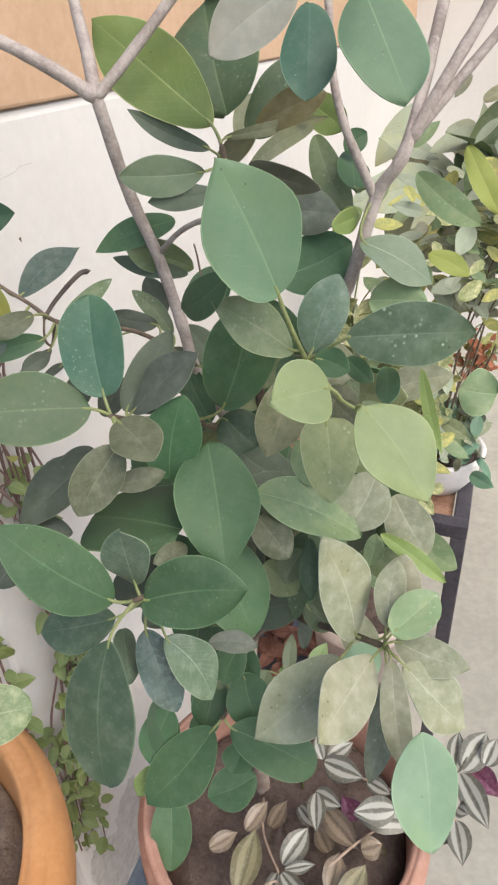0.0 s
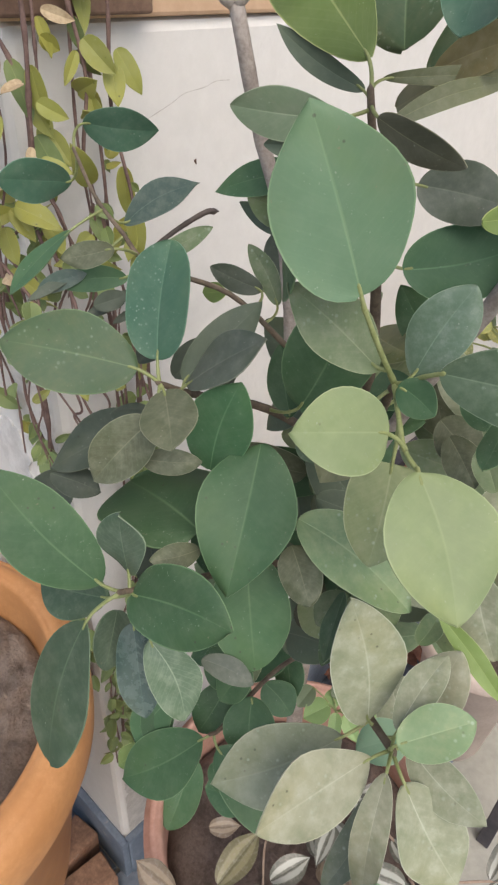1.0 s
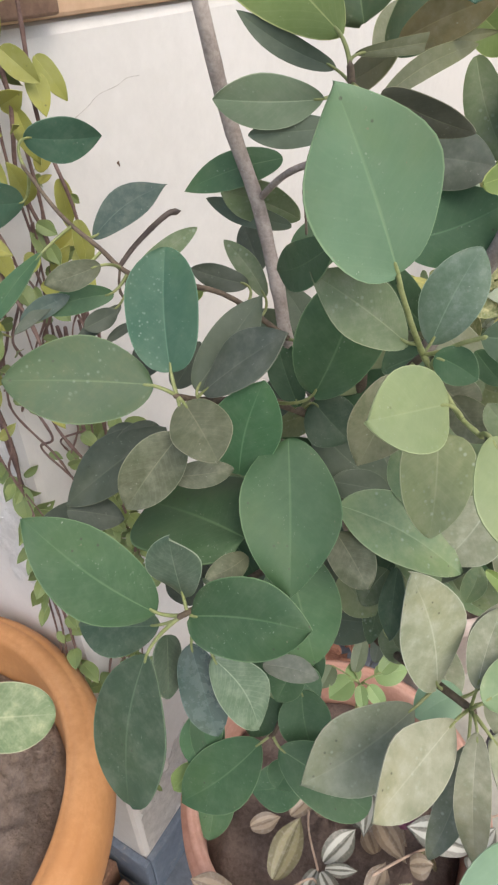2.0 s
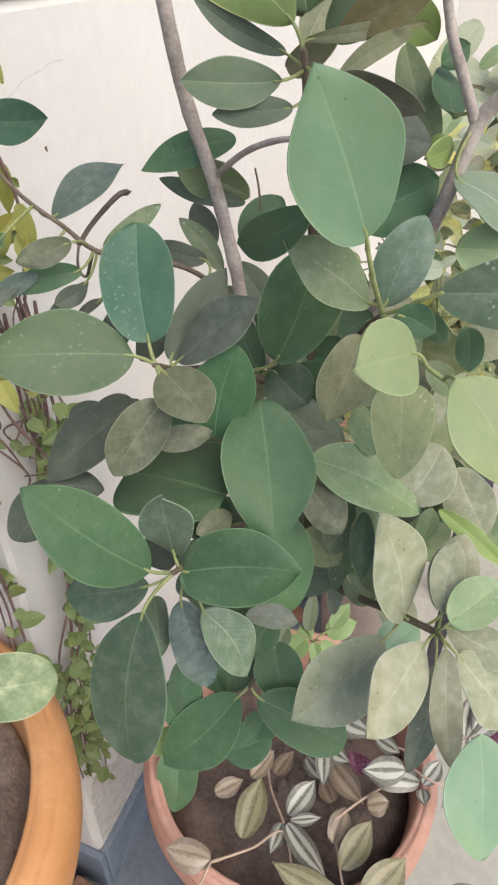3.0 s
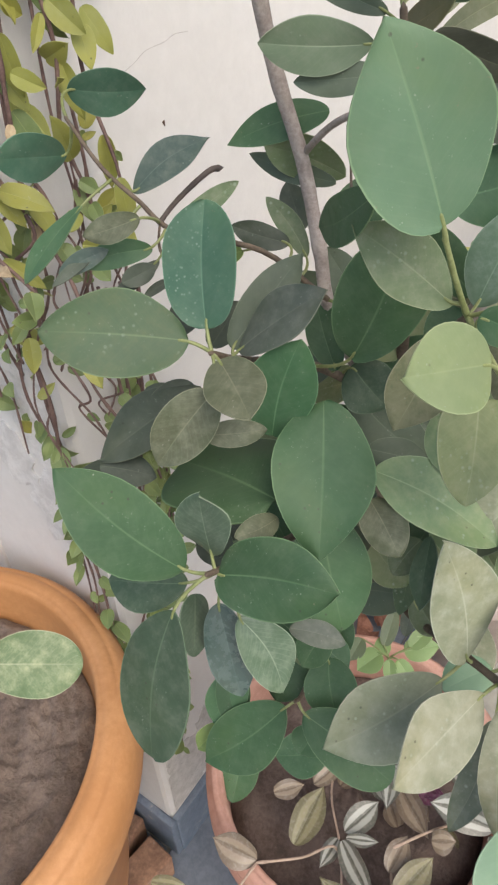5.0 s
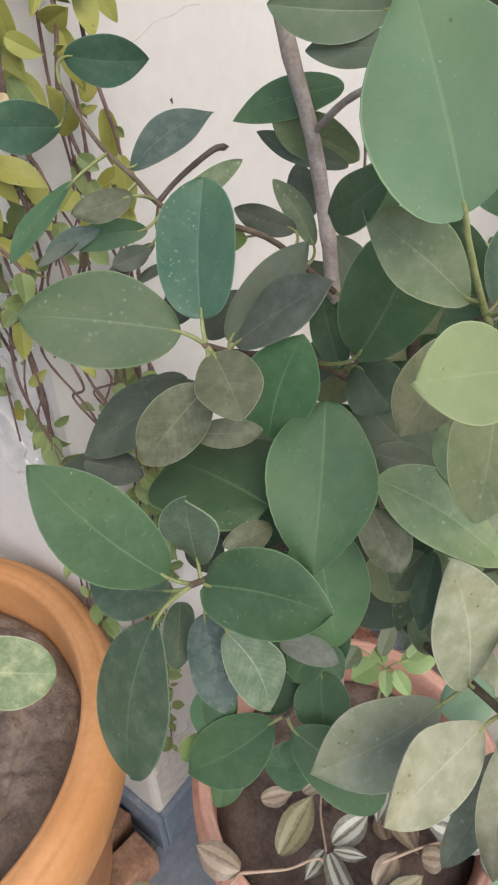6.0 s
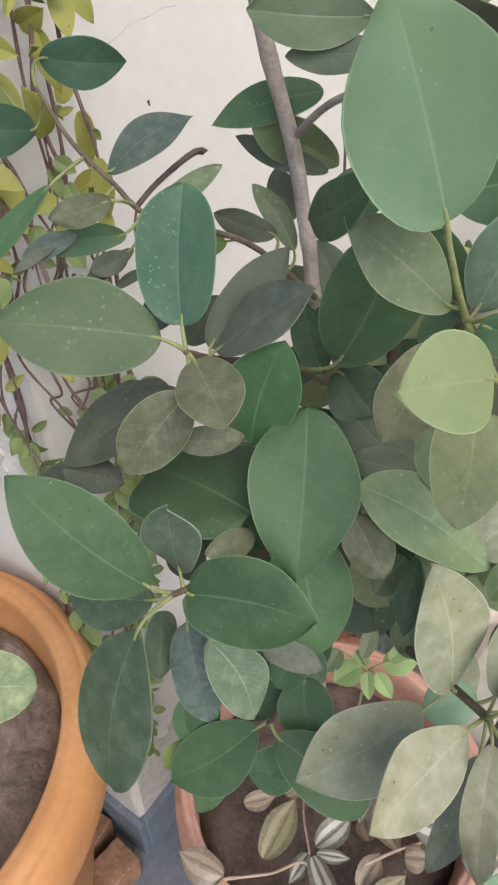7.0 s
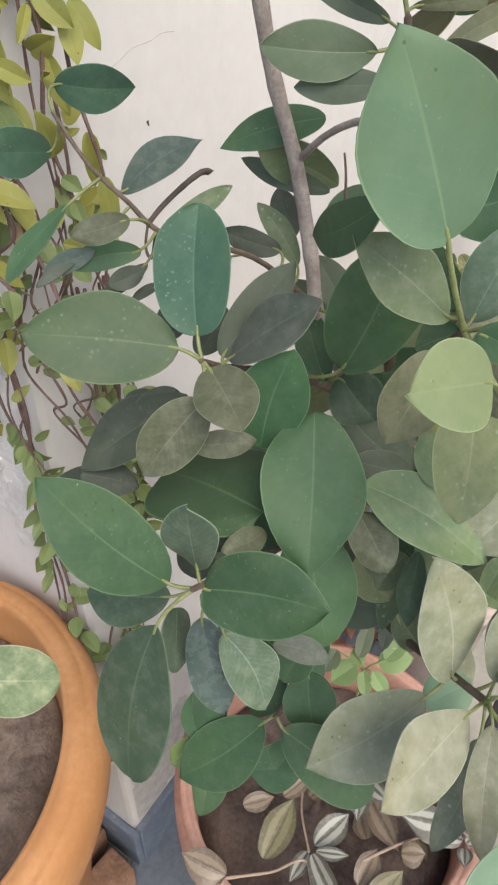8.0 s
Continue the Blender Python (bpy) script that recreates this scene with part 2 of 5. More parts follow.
RUST = mottled("rusted_tray", (0.20, 0.10, 0.06), (0.36, 0.22, 0.15), 30, 0.85, 220, 0.5, 0.001)
BOWL = mottled("white_ceramic", (0.70, 0.69, 0.68), (0.80, 0.79, 0.78), 12, 0.35, 140, 0.1, 0.0005)
PINKPOT = mottled("pale_clay", (0.56, 0.46, 0.40), (0.68, 0.58, 0.52), 14, 0.7, 140, 0.2, 0.001)
CURLED = mottled("curled_leaf", (0.070, 0.055, 0.048), (0.125, 0.100, 0.085), 60, 0.6, 400, 0.3, 0.001)
DRY = mottled("dry_leaf", (0.32, 0.23, 0.13), (0.54, 0.43, 0.28), 60, 0.8, 400, 0.5, 0.001)


# ---- builders ----
def part(name, bm, mat, parent=None, label="", smooth=True, m=None, kind=""):
    me = bpy.data.meshes.new(name)
    for f in bm.faces:
        f.smooth = smooth
    bm.to_mesh(me)
    bm.free()
    for mt in mat if isinstance(mat, (list, tuple)) else (mat,):
        me.materials.append(mt)
    ob = new(name, me)
    ob.parent = parent
    if m is not None:
        ob.matrix_basis = m
    return tagged(ob, label, kind=kind)


def thing(name, place, label, category, group="", kind=""):
    ob = new(name)
    ob.location = place
    ob.empty_display_size = 0.05
    return tagged(ob, label, category, group, kind)


def box(bm, lo, hi, bevel=0.0, turn=None):
    made = bmesh.ops.create_cube(bm, size=1.0)["verts"]
    for v in made:
        v.co = Vector([(lo[i] + hi[i]) / 2 + v.co[i] * (hi[i] - lo[i]) for i in range(3)])
    if bevel:
        edges = list({e for v in made for e in v.link_edges})
        bmesh.ops.bevel(bm, geom=edges, offset=bevel, segments=2, affect="EDGES", profile=0.5)
    if turn:
        bmesh.ops.transform(bm, matrix=turn, verts=bm.verts)
    return bm


def lathe(profile, steps=72, wobble=0.0):
    """A closed profile of (radius, height) turned about z."""
    bm = bmesh.new()
    rings = []
    for k in range(steps):
        a = 2 * math.pi * k / steps
        rings.append([bm.verts.new((r * math.cos(a) * (1 + wobble * noise.noise((math.cos(a) * 2, math.sin(a) * 2, z * 6))),
                                    r * math.sin(a) * (1 + wobble * noise.noise((math.cos(a) * 2, math.sin(a) * 2, z * 6))), z)) for r, z in profile])
    n = len(profile)
    for k in range(steps):
        a, b = rings[k], rings[(k + 1) % steps]
        for i in range(n):
            j = (i + 1) % n
            bm.faces.new((a[i], b[i], b[j], a[j]))
    bmesh.ops.recalc_face_normals(bm, faces=bm.faces)
    return bm


def spline(points, per=6):
    """A smooth line through points (Catmull-Rom)."""
    p = [Vector(q) for q in points]
    p = [p[0] * 2 - p[1]] + p + [p[-1] * 2 - p[-2]]
    out = []
    for i in range(1, len(p) - 2):
        for k in range(per):
            u = k / per
            out.append(0.5 * (2 * p[i] + (p[i + 1] - p[i - 1]) * u + (2 * p[i - 1] - 5 * p[i] + 4 * p[i + 1] - p[i + 2]) * u * u
                              + (3 * p[i] - p[i - 1] - 3 * p[i + 1] + p[i + 2]) * u ** 3))
    return out + [p[-2]]


def tube(line, r0, r1, sides=10, knots=0.0, bm=None):
    bm = bm or bmesh.new()
    n, rings, up = len(line), [], Vector((0.13, 0.21, 0.97))
    last = line[-1] + (line[-1] - line[-2]).normalized() * r1 * 1.6
    for i, q in enumerate(line):
        d = (line[min(i + 1, n - 1)] - line[max(i - 1, 0)]).normalized()
        s = d.cross(up)
        s = s.normalized() if s.length > 1e-4 else Vector((1, 0, 0))
        up = s.cross(d).normalized()
        r = (r0 + (r1 - r0) * i / (n - 1)) * (1 + knots * max(0.0, math.sin(i * 1.7)) ** 6 + knots * 0.5 * noise.noise(q * 90))
        rings.append([bm.verts.new(q + (s * math.cos(a) + up * math.sin(a)) * r) for a in [2 * math.pi * k / sides for k in range(sides)]])
    for a, b in zip(rings, rings[1:]):
        for k in range(sides):
            bm.faces.new((a[k], a[(k + 1) % sides], b[(k + 1) % sides], b[k]))
    bm.faces.new(rings[0][::-1])
    end = bm.verts.new(last)
    for k in range(sides):
        bm.faces.new((rings[-1][k], rings[-1][(k + 1) % sides], end))
    return bm


def blade(bm, length, width, fat=0.5, bend=0.1, fold=0.12, wave=0.02, twist=0.0, tip=0.95, thick=0.0006, rows=18, cols=8, m=None, seed=0.0, sweep=0.0, root=0.46):
    """A leaf blade from the origin along +y, facing +z: a rounded outline, arched and slightly folded, with real thickness."""
    uv = bm.loops.layers.uv.verify()
    grid, power = [], math.log(0.5) / math.log(fat)
    for i in range(rows + 1):
        s = 0.5 - 0.5 * math.cos(math.pi * i / rows)
        sh = min(max(s, 0.002), 0.998)
        half = width / 2 * math.sin(math.pi * sh ** power) ** (root + (tip - root) * s ** 1.5)
        row = []
        for j in range(cols + 1):
            u = j / cols * 2 - 1
            x = u * half * (1 + 0.018 * math.sin(s * 9 + seed * 1.7 + u))
            y = length * s
            z = fold * abs(x) - bend * length * (s * s) + wave * width * math.sin(s * 7 + seed + (2 if u > 0 else 0)) * u * u
            z -= 0.02 * width * u * u * (half / (width / 2))
            x += sweep * length * math.sin(math.pi * s) * 0.5
            if twist:
                c, sn = math.cos(twist * s), math.sin(twist * s)
                x, z = x * c - z * sn, x * sn + z * c
            row.append((Vector((x, y, z)), j / cols, s))
        grid.append(row)
    top = [[bm.verts.new(c[0]) for c in row] for row in grid]
    low = [[bm.verts.new(c[0] - Vector((0, 0, thick))) for c in row] for row in grid]
    made = []
    for i in range(rows):
        for j in range(cols):
            quad = [(i, j), (i, j + 1), (i + 1, j + 1), (i + 1, j)]
            for which, order, slot in ((top, quad, 0), (low, quad[::-1], 1)):
                f = bm.faces.new([which[a][b] for a, b in order])
                f.material_index = slot
                for lp, (a, b) in zip(f.loops, order):
                    lp[uv].uv = (grid[a][b][1], grid[a][b][2])
    for i in range(rows):
        for which in (top, low):
            bm.edges.get((which[i][cols // 2], which[i + 1][cols // 2])).smooth = False
    edge = [(0, j) for j in range(cols)] + [(i, cols) for i in range(rows)] + [(rows, j) for j in range(cols, 0, -1)] + [(i, 0) for i in range(rows, 0, -1)]
    for (a, b), (c, d) in zip(edge, edge[1:] + edge[:1]):
        f = bm.faces.new((top[a][b], low[a][b], low[c][d], top[c][d]))
        for which in (top, low):
            bm.edges.get((which[a][b], which[c][d])).smooth = False
        for lp, (p, q) in zip(f.loops, ((a, b), (a, b), (c, d), (c, d))):
            lp[uv].uv = (grid[p][q][1], grid[p][q][2])
    if m is not None:
        made = [v for rows_ in (top, low) for r in rows_ for v in r]
        bmesh.ops.transform(bm, matrix=m, verts=made)
    return bm


def aimed(base, tip, normal):
    """The pose of a blade at base that runs to tip and faces normal."""
    y = (Vector(tip) - Vector(base)).normalized()
    x = y.cross(Vector(normal)).normalized()
    z = x.cross(y)
    return Matrix.Translation(base) @ Matrix((x, y, z)).transposed().to_4x4()


# ---- the setting ----
WALL, CORNER = -0.303, 0.407
wall_east = part("wall_east", box(bmesh.new(), (WALL - 0.2, CORNER, 0.0), (WALL, 3.0, 1.194), 0.009), WHITE, smooth=False)
tagged(wall_east, "white limewashed garden wall with hairline cracks", "wall", kind="structure")
wall_south = part("wall_south", box(bmesh.new(), (-4.0, CORNER, 0.0), (WALL - 0.2, CORNER + 0.2, 1.194), 0.004), WHITE, smooth=False)
tagged(wall_south, "white limewashed wall return beside the orange pot", "wall", kind="structure")
wall_upper = part("wall_upper", box(bmesh.new(), (WALL - 0.2, CORNER, 1.194), (WALL + 0.003, 3.0, 2.4), 0.003), TAN, smooth=False)
tagged(wall_upper, "tan painted upper part of the garden wall", "wall", kind="structure")
wall_upper_south = part("wall_upper_south", box(bmesh.new(), (-4.0, CORNER - 0.003, 1.194), (WALL - 0.2, CORNER + 0.2, 2.4), 0.003), TAN, smooth=False)
tagged(wall_upper_south, "tan painted upper part of the wall return", "wall", kind="structure")
wall_north = part("wall_north", box(bmesh.new(), (WALL - 0.2, 3.0, 0.0), (5.0, 3.2, 2.4)), WHITE, smooth=False)
tagged(wall_north, "white limewashed wall closing the courtyard", "wall", kind="structure")
floor = part("floor", box(bmesh.new(), (-14.0, -14.0, -0.2), (14.0, 14.0, -0.002)), CONCRETE, smooth=False)
tagged(floor, "pale grey cement courtyard floor with stains", "floor", kind="structure")
skirting = thing("baseboard", (WALL, CORNER, 0), "blue-grey slate skirting along the foot of the white wall", "skirting", kind="structure")
for n in range(8):
    part("tile", box(bmesh.new(), (0.0, n * 0.3, 0.0), (0.012, n * 0.3 + 0.297, 0.115), 0.002), SKIRT, skirting, smooth=False)
    part("tile", box(bmesh.new(), (0.012 - (n + 1) * 0.3, -0.012, 0.0), (0.012 - n * 0.3 - 0.003, 0.0, 0.115), 0.002), SKIRT, skirting, smooth=False)
# dark strip of slabs standing for the shaded floor beside the wall
floor_shade = thing("pavement", (0, 0, 0), "slabs along the wall, coloured dark for the shade there", "paving", kind="structure")
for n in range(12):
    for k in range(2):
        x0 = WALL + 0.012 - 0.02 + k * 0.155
        part("slab", box(bmesh.new(), (x0, -1.2 + n * 0.3, -0.01), (x0 + 0.152, -1.2 + n * 0.3 + 0.297, 0.004), 0.002), SHADED_FLOOR, floor_shade, smooth=False)
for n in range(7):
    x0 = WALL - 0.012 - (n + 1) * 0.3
    part("slab", box(bmesh.new(), (x0, CORNER - 0.312, -0.01), (x0 + 0.297, CORNER - 0.014, 0.004), 0.002), SHADED_FLOOR, floor_shade, smooth=False)


# ---- pots ----
def soil_disc(radius, z, rough, name, mat, parent, seed, rings=26, per=72):
    bm = bmesh.new()
    prev = None
    mid = bm.verts.new((0, 0, z))
    for i in range(1, rings + 1):
        r = radius * i / rings
        ring = []
        for k in range(per):
            a = 2 * math.pi * k / per
            q = Vector((r * math.cos(a), r * math.sin(a), 0))
            h = rough * (0.7 * noise.noise(q * 22 + Vector((seed, 0, 0))) + 0.6 * noise.noise(q * 60 + Vector((0, seed, 0))) + 0.45 * noise.noise(q * 140) + 0.2 * noise.noise(q * 300))
            ring.append(bm.verts.new((q.x, q.y, z + h * min(1.0, (rings - i) / 3 + 0.15) - 0.016 * (i / rings) ** 22)))
        for k in range(per):
            if prev is None:
                bm.faces.new((mid, ring[k], ring[(k + 1) % per]))
            else:
                bm.faces.new((prev[k], ring[k], ring[(k + 1) % per], prev[(k + 1) % per]))
        prev = ring
    return part(name, bm, mat, parent, "dry crumbly earth")


RC = 0.153
clay_pot = thing("terracotta_pot", (-0.030, 0.446, 0.0), "dusty terracotta pot holding the fig and a zebra plant", "plant pot")
part("body", lathe([(0.085, 0.004), (0.096, 0.006), (0.125, 0.30), (0.138, 0.515), (RC - 0.003, 0.518), (RC, 0.522), (RC, 0.534), (RC - 0.004, 0.538),
                    (RC - 0.004, 0.544), (RC - 0.0008, 0.5475), (RC - 0.0008, 0.5525), (RC - 0.0050, 0.5545), (RC - 0.0058, 0.5580), (RC - 0.0085, 0.5608), (RC - 0.0115, 0.5600), (RC - 0.0128, 0.5585), (RC - 0.0145, 0.5602), (RC - 0.018, 0.557), (RC - 0.020, 0.540),
                    (RC - 0.030, 0.30), (0.080, 0.02)], 84, 0.004), TERRACOTTA, clay_pot)
soil_disc(RC - 0.022, 0.512, 0.010, "soil", SOIL, clay_pot, 1.0)

RL = 0.2173
clay_big = thing("orange_pot", (-0.3616, 0.1819, 0.0), "large orange clay pot with a broad rounded rim and dry soil", "plant pot")
part("body", lathe([(0.078, 0.004), (0.088, 0.006), (0.160, 0.32), (0.196, 0.580), (RL - 0.006, 0.590), (RL - 0.001, 0.602), (RL, 0.622), (RL, 0.640), (RL - 0.003, 0.651),
                    (RL - 0.008, 0.6585), (RL - 0.013, 0.6625), (RL - 0.0145, 0.6618), (RL - 0.0160, 0.6638), (RL - 0.022, 0.6662), (RL - 0.028, 0.6665), (RL - 0.0295, 0.6652), (RL - 0.031, 0.6660),
                    (RL - 0.0345, 0.6640), (RL - 0.0362, 0.658), (RL - 0.0375, 0.648), (RL - 0.040, 0.620), (RL - 0.046, 0.58), (RL - 0.080, 0.40), (0.092, 0.02)], 120, 0.004),
     ORANGE, clay_big)
soil_disc(RL - 0.0425, 0.624, 0.013, "soil", SOIL_PALE, clay_big, 5.0, 64, 180)

# ---- the fig ----
fig = thing("rubber_fig", (-0.030, 0.446, 0.515), "young rubber fig with leathery dusty green leaves in a pot", "potted plant")
ORIGIN = Vector(fig.location)
SAMPLES = []


def branch(name, points, r0, r1, mat=BARK, knots=0.12, label=""):
    line = spline(points)
    for a, b in zip(line, line[1:]) if name == "branch" else ():
        SAMPLES.extend(a.lerp(b, k / 3) for k in range(3))
    return part(name, tube([q - ORIGIN for q in line], r0, r1, 12, knots), mat, fig, label)


branch("trunk", [(-0.064, 0.476, 0.49), (-0.065, 0.472, 0.60), (-0.067, 0.466, 0.70), (-0.062, 0.466, 0.80), (-0.049, 0.466, 0.89), (-0.040, 0.455, 0.98)], 0.0085, 0.0058, TRUNK)
branch("stem", [(-0.040, 0.455, 0.97), (-0.0677, 0.4223, 1.0493), (-0.0803, 0.4247, 1.0896), (-0.0922, 0.4266, 1.1298), (-0.1025, 0.4191, 1.1695), (-0.1051, 0.4047, 1.2169)], 0.0038, 0.0034)
branch("branch", [(-0.105, 0.404, 1.217), (-0.124, 0.394, 1.232), (-0.150, 0.380, 1.248), (-0.20, 0.36, 1.27)], 0.0036, 0.0028)
branch("branch", [(-0.105, 0.404, 1.217), (-0.113, 0.415, 1.236), (-0.127, 0.432, 1.263), (-0.14, 0.45, 1.31)], 0.0036, 0.0026)
branch("branch", [(-0.105, 0.404, 1.217), (-0.092, 0.415, 1.232), (-0.070, 0.434, 1.260), (-0.05, 0.45, 1.29)], 0.0030, 0.0024)
branch("stem", [(-0.040, 0.455, 0.97), (-0.010, 0.450, 1.05), (0.018, 0.446, 1.113), (0.031, 0.452, 1.163), (0.045, 0.456, 1.189), (0.052, 0.505, 1.254), (0.056, 0.53, 1.29)], 0.0042, 0.0030)
branch("branch", [(0.045, 0.457, 1.189), (0.062, 0.472, 1.222), (0.077, 0.486, 1.252), (0.09, 0.50, 1.29)], 0.0034, 0.0026)
branch("branch", [(0.044, 0.457, 1.188), (0.064, 0.472, 1.214), (0.084, 0.486, 1.239), (0.11, 0.50, 1.27)], 0.0030, 0.0024)
branch("branch", [(0.030, 0.452, 1.163), (0.021, 0.449, 1.182), (0.012, 0.450, 1.200), (0.005, 0.452, 1.224), (0.0, 0.46, 1.26)], 0.0026, 0.0020)
branch("branch", [(-0.040, 0.455, 0.98), (-0.042, 0.450, 1.08), (-0.044, 0.430, 1.16), (-0.045, 0.421, 1.192)], 0.0036, 0.0015, TWIG)
branch("branch", [(-0.042, 0.460, 0.95), (-0.020, 0.430, 1.03), (0.000, 0.400, 1.075), (0.011, 0.383, 1.095)], 0.0030, 0.0015, TWIG)
branch("branch", [(0.011, 0.383, 1.095), (0.0075, 0.371, 1.115), (0.0050, 0.360, 1.134)], 0.0012, 0.0010, PETIOLE, 0.2)
branch("branch", [(0.011, 0.383, 1.095), (0.024, 0.366, 1.094), (0.036, 0.352, 1.092), (0.046, 0.346, 1.090)], 0.0011, 0.0009, PETIOLE, 0.3)
branch("branch", [(-0.046, 0.440, 1.00), (-0.065, 0.395, 1.04), (-0.080, 0.355, 1.060), (-0.084, 0.337, 1.072)], 0.0028, 0.0013, TWIG)
branch("branch", [(-0.047, 0.475, 0.86), (-0.050, 0.400, 0.93), (-0.052, 0.320, 0.975), (-0.051, 0.282, 0.999)], 0.0028, 0.0013, TWIG)
branch("branch", [(-0.046, 0.476, 0.85), (-0.020, 0.420, 0.875), (0.010, 0.386, 0.898), (0.045, 0.355, 0.930), (0.071, 0.337, 0.946)], 0.0032, 0.0018, TWIG)
branch("branch", [(-0.047, 0.485, 0.78), (-0.042, 0.400, 0.83), (-0.028, 0.330, 0.858), (-0.026, 0.316, 0.868)], 0.0020, 0.0011, TWIG)
branch("branch", [(-0.066, 0.410, 1.07), (-0.095, 0.395, 1.095), (-0.128, 0.372, 1.106), (-0.150, 0.372, 1.117), (-0.176, 0.376, 1.128), (-0.205, 0.385, 1.145)], 0.0015, 0.0009, TWIG)

branch("petiole", [(0.011, 0.383, 1.095), (0.019, 0.379, 1.101), (0.027, 0.374, 1.109), (0.036, 0.370, 1.116)], 0.0010, 0.0009, PETIOLE, 0.1)
branch("twig", [(-0.0930, 0.4290, 1.1310), (-0.072, 0.414, 1.148), (-0.052, 0.400, 1.159), (-0.030, 0.387, 1.166)], 0.0017, 0.0013, BARK, 0.1)
branch("rolled_leaf", [(-0.1594, 0.3955, 1.0970), (-0.1596, 0.408, 1.1025), (-0.1588, 0.424, 1.1080), (-0.1575, 0.438, 1.1118), (-0.1545, 0.4425, 1.1122)], 0.0013, 0.0017, CURLED, 0.1, "brown leaf rolled into a thin tube")
branch("twig", [(-0.1594, 0.3955, 1.0970), (-0.1610, 0.3945, 1.0880), (-0.1600, 0.3935, 1.0820), (-0.150, 0.386, 1.085), (-0.136, 0.374, 1.104)], 0.0007, 0.0009, TWIG, 0.1)
branch("twig", [(-0.0745, 0.440, 1.135), (-0.071, 0.436, 1.128), (-0.067, 0.430, 1.118)], 0.0005, 0.0007, TWIG, 0.1)
COUNT = [0]


def leaf(kind, base, tip, width, normal, fat=0.5, bend=0.07, fold=0.06, sharp=0.68, stalk=True, root=0.46, sweep=None):
    """One leaf of the fig with its stalk, from its base to its tip, facing normal."""
    COUNT[0] += 1
    k = COUNT[0]
    base, tip, normal = Vector(base), Vector(tip), Vector(normal)
    length = (tip - base).length
    lift = normal.normalized() * bend * length
    crease = fold + 0.02 + 0.10 * ((k * 5) % 7) / 7
    curve = 0.09 * (((k * 3) % 5) / 2 - 1) if sweep is None else sweep
    bm = blade(bmesh.new(), (tip + lift - base).length, width * 1.02, fat, bend, crease, 0.03 + 0.05 * ((k * 7) % 5) / 5, 0.0, sharp, seed=k * 1.3, sweep=curve, root=root)
    ob = part("leaf", bm, (LEAF[kind], BACK), fig, "", m=Matrix.Translation(-ORIGIN) @ aimed(base, tip + lift, normal))
    if stalk:
        near = min(SAMPLES, key=lambda q: (q - base).length)
        d = (tip - base).normalized()
        reach = (near - base).length
        if reach < 0.030:
            ctrl = base - d * reach * 0.25
            line = [near.lerp(ctrl, u).lerp(ctrl.lerp(base + d * 0.004, u), u) for u in [i / 9 for i in range(10)]]
            inv = ob.matrix_basis.inverted()
            part("stalk", tube([inv @ (q - ORIGIN) for q in line], 0.0008 + width * 0.006, 0.0005 + width * 0.006, 8), PETIOLE, ob)
    return ob


leaf("sea", (0.0048, 0.3576, 1.1390), (-0.0186, 0.3481, 1.1988), 0.0472, (0.71, -0.68, 0.17), fat=0.46, sharp=0.84, root=0.50, sweep=0.017)
leaf("deep", (-0.0401, 0.3618, 1.0476), (-0.0122, 0.3116, 1.0038), 0.0453, (0.30, -0.53, 0.79), fat=0.47, sharp=0.87, root=0.55, sweep=-0.017)
leaf("deep", (-0.0625, 0.2801, 0.9962), (-0.1032, 0.2577, 1.0540), 0.0349, (0.83, -0.28, 0.48), fat=0.49, sharp=0.82, root=0.57, sweep=-0.076)
leaf("deep", (-0.0503, 0.2880, 0.9934), (0.0052, 0.2969, 1.0085), 0.0361, (-0.02, -0.82, 0.57), fat=0.48, sharp=0.75, root=0.45, sweep=-0.085)
leaf("shade", (-0.0628, 0.2697, 0.9790), (-0.0571, 0.2347, 0.9077), 0.0428, (-0.06, -0.90, 0.44), fat=0.53, sharp=0.40, root=0.57, sweep=0.122, fold=-0.06)
leaf("teal", (-0.0881, 0.3405, 1.0813), (-0.1019, 0.3632, 1.1280), 0.0360, (0.17, -0.87, 0.47), fat=0.53, sharp=0.56, root=0.37, sweep=-0.056, fold=0.2)
leaf("mossy", (-0.0909, 0.3310, 1.0791), (-0.1404, 0.2925, 1.0880), 0.0373, (0.55, -0.55, 0.63), fat=0.49, sharp=0.64, root=0.51, sweep=0.026)
leaf("purple", (-0.0787, 0.3503, 1.0680), (-0.0405, 0.3611, 1.1028), 0.0260, (-0.33, -0.73, 0.59), fat=0.53, sharp=0.91, root=0.52, sweep=-0.027)
leaf("dark", (-0.0849, 0.3533, 1.0657), (-0.0711, 0.3926, 1.0997), 0.0206, (0.47, -0.67, 0.58), sharp=0.85)
leaf("brown", (-0.0789, 0.3364, 1.0701), (-0.0452, 0.3113, 1.0679), 0.0256, (-0.12, -0.25, 0.96), fat=0.50, sharp=0.64, root=0.47, sweep=-0.021)
leaf("brown", (-0.0742, 0.3245, 1.0620), (-0.0895, 0.3002, 1.0313), 0.0256, (0.57, -0.76, 0.32), fat=0.49, sharp=0.71, root=0.45, sweep=0.039)
leaf("dusk", (-0.1043, 0.3512, 1.0385), (-0.1322, 0.3019, 1.0130), 0.0323, (0.02, -0.47, 0.88), fat=0.56, sharp=0.85, root=0.45, sweep=0.004)
leaf("deep", (-0.0430, 0.3247, 1.0139), (-0.1032, 0.3306, 1.0048), 0.0632, (-0.15, -0.03, 0.99), fat=0.55, sharp=0.43, root=0.25, sweep=0.037)
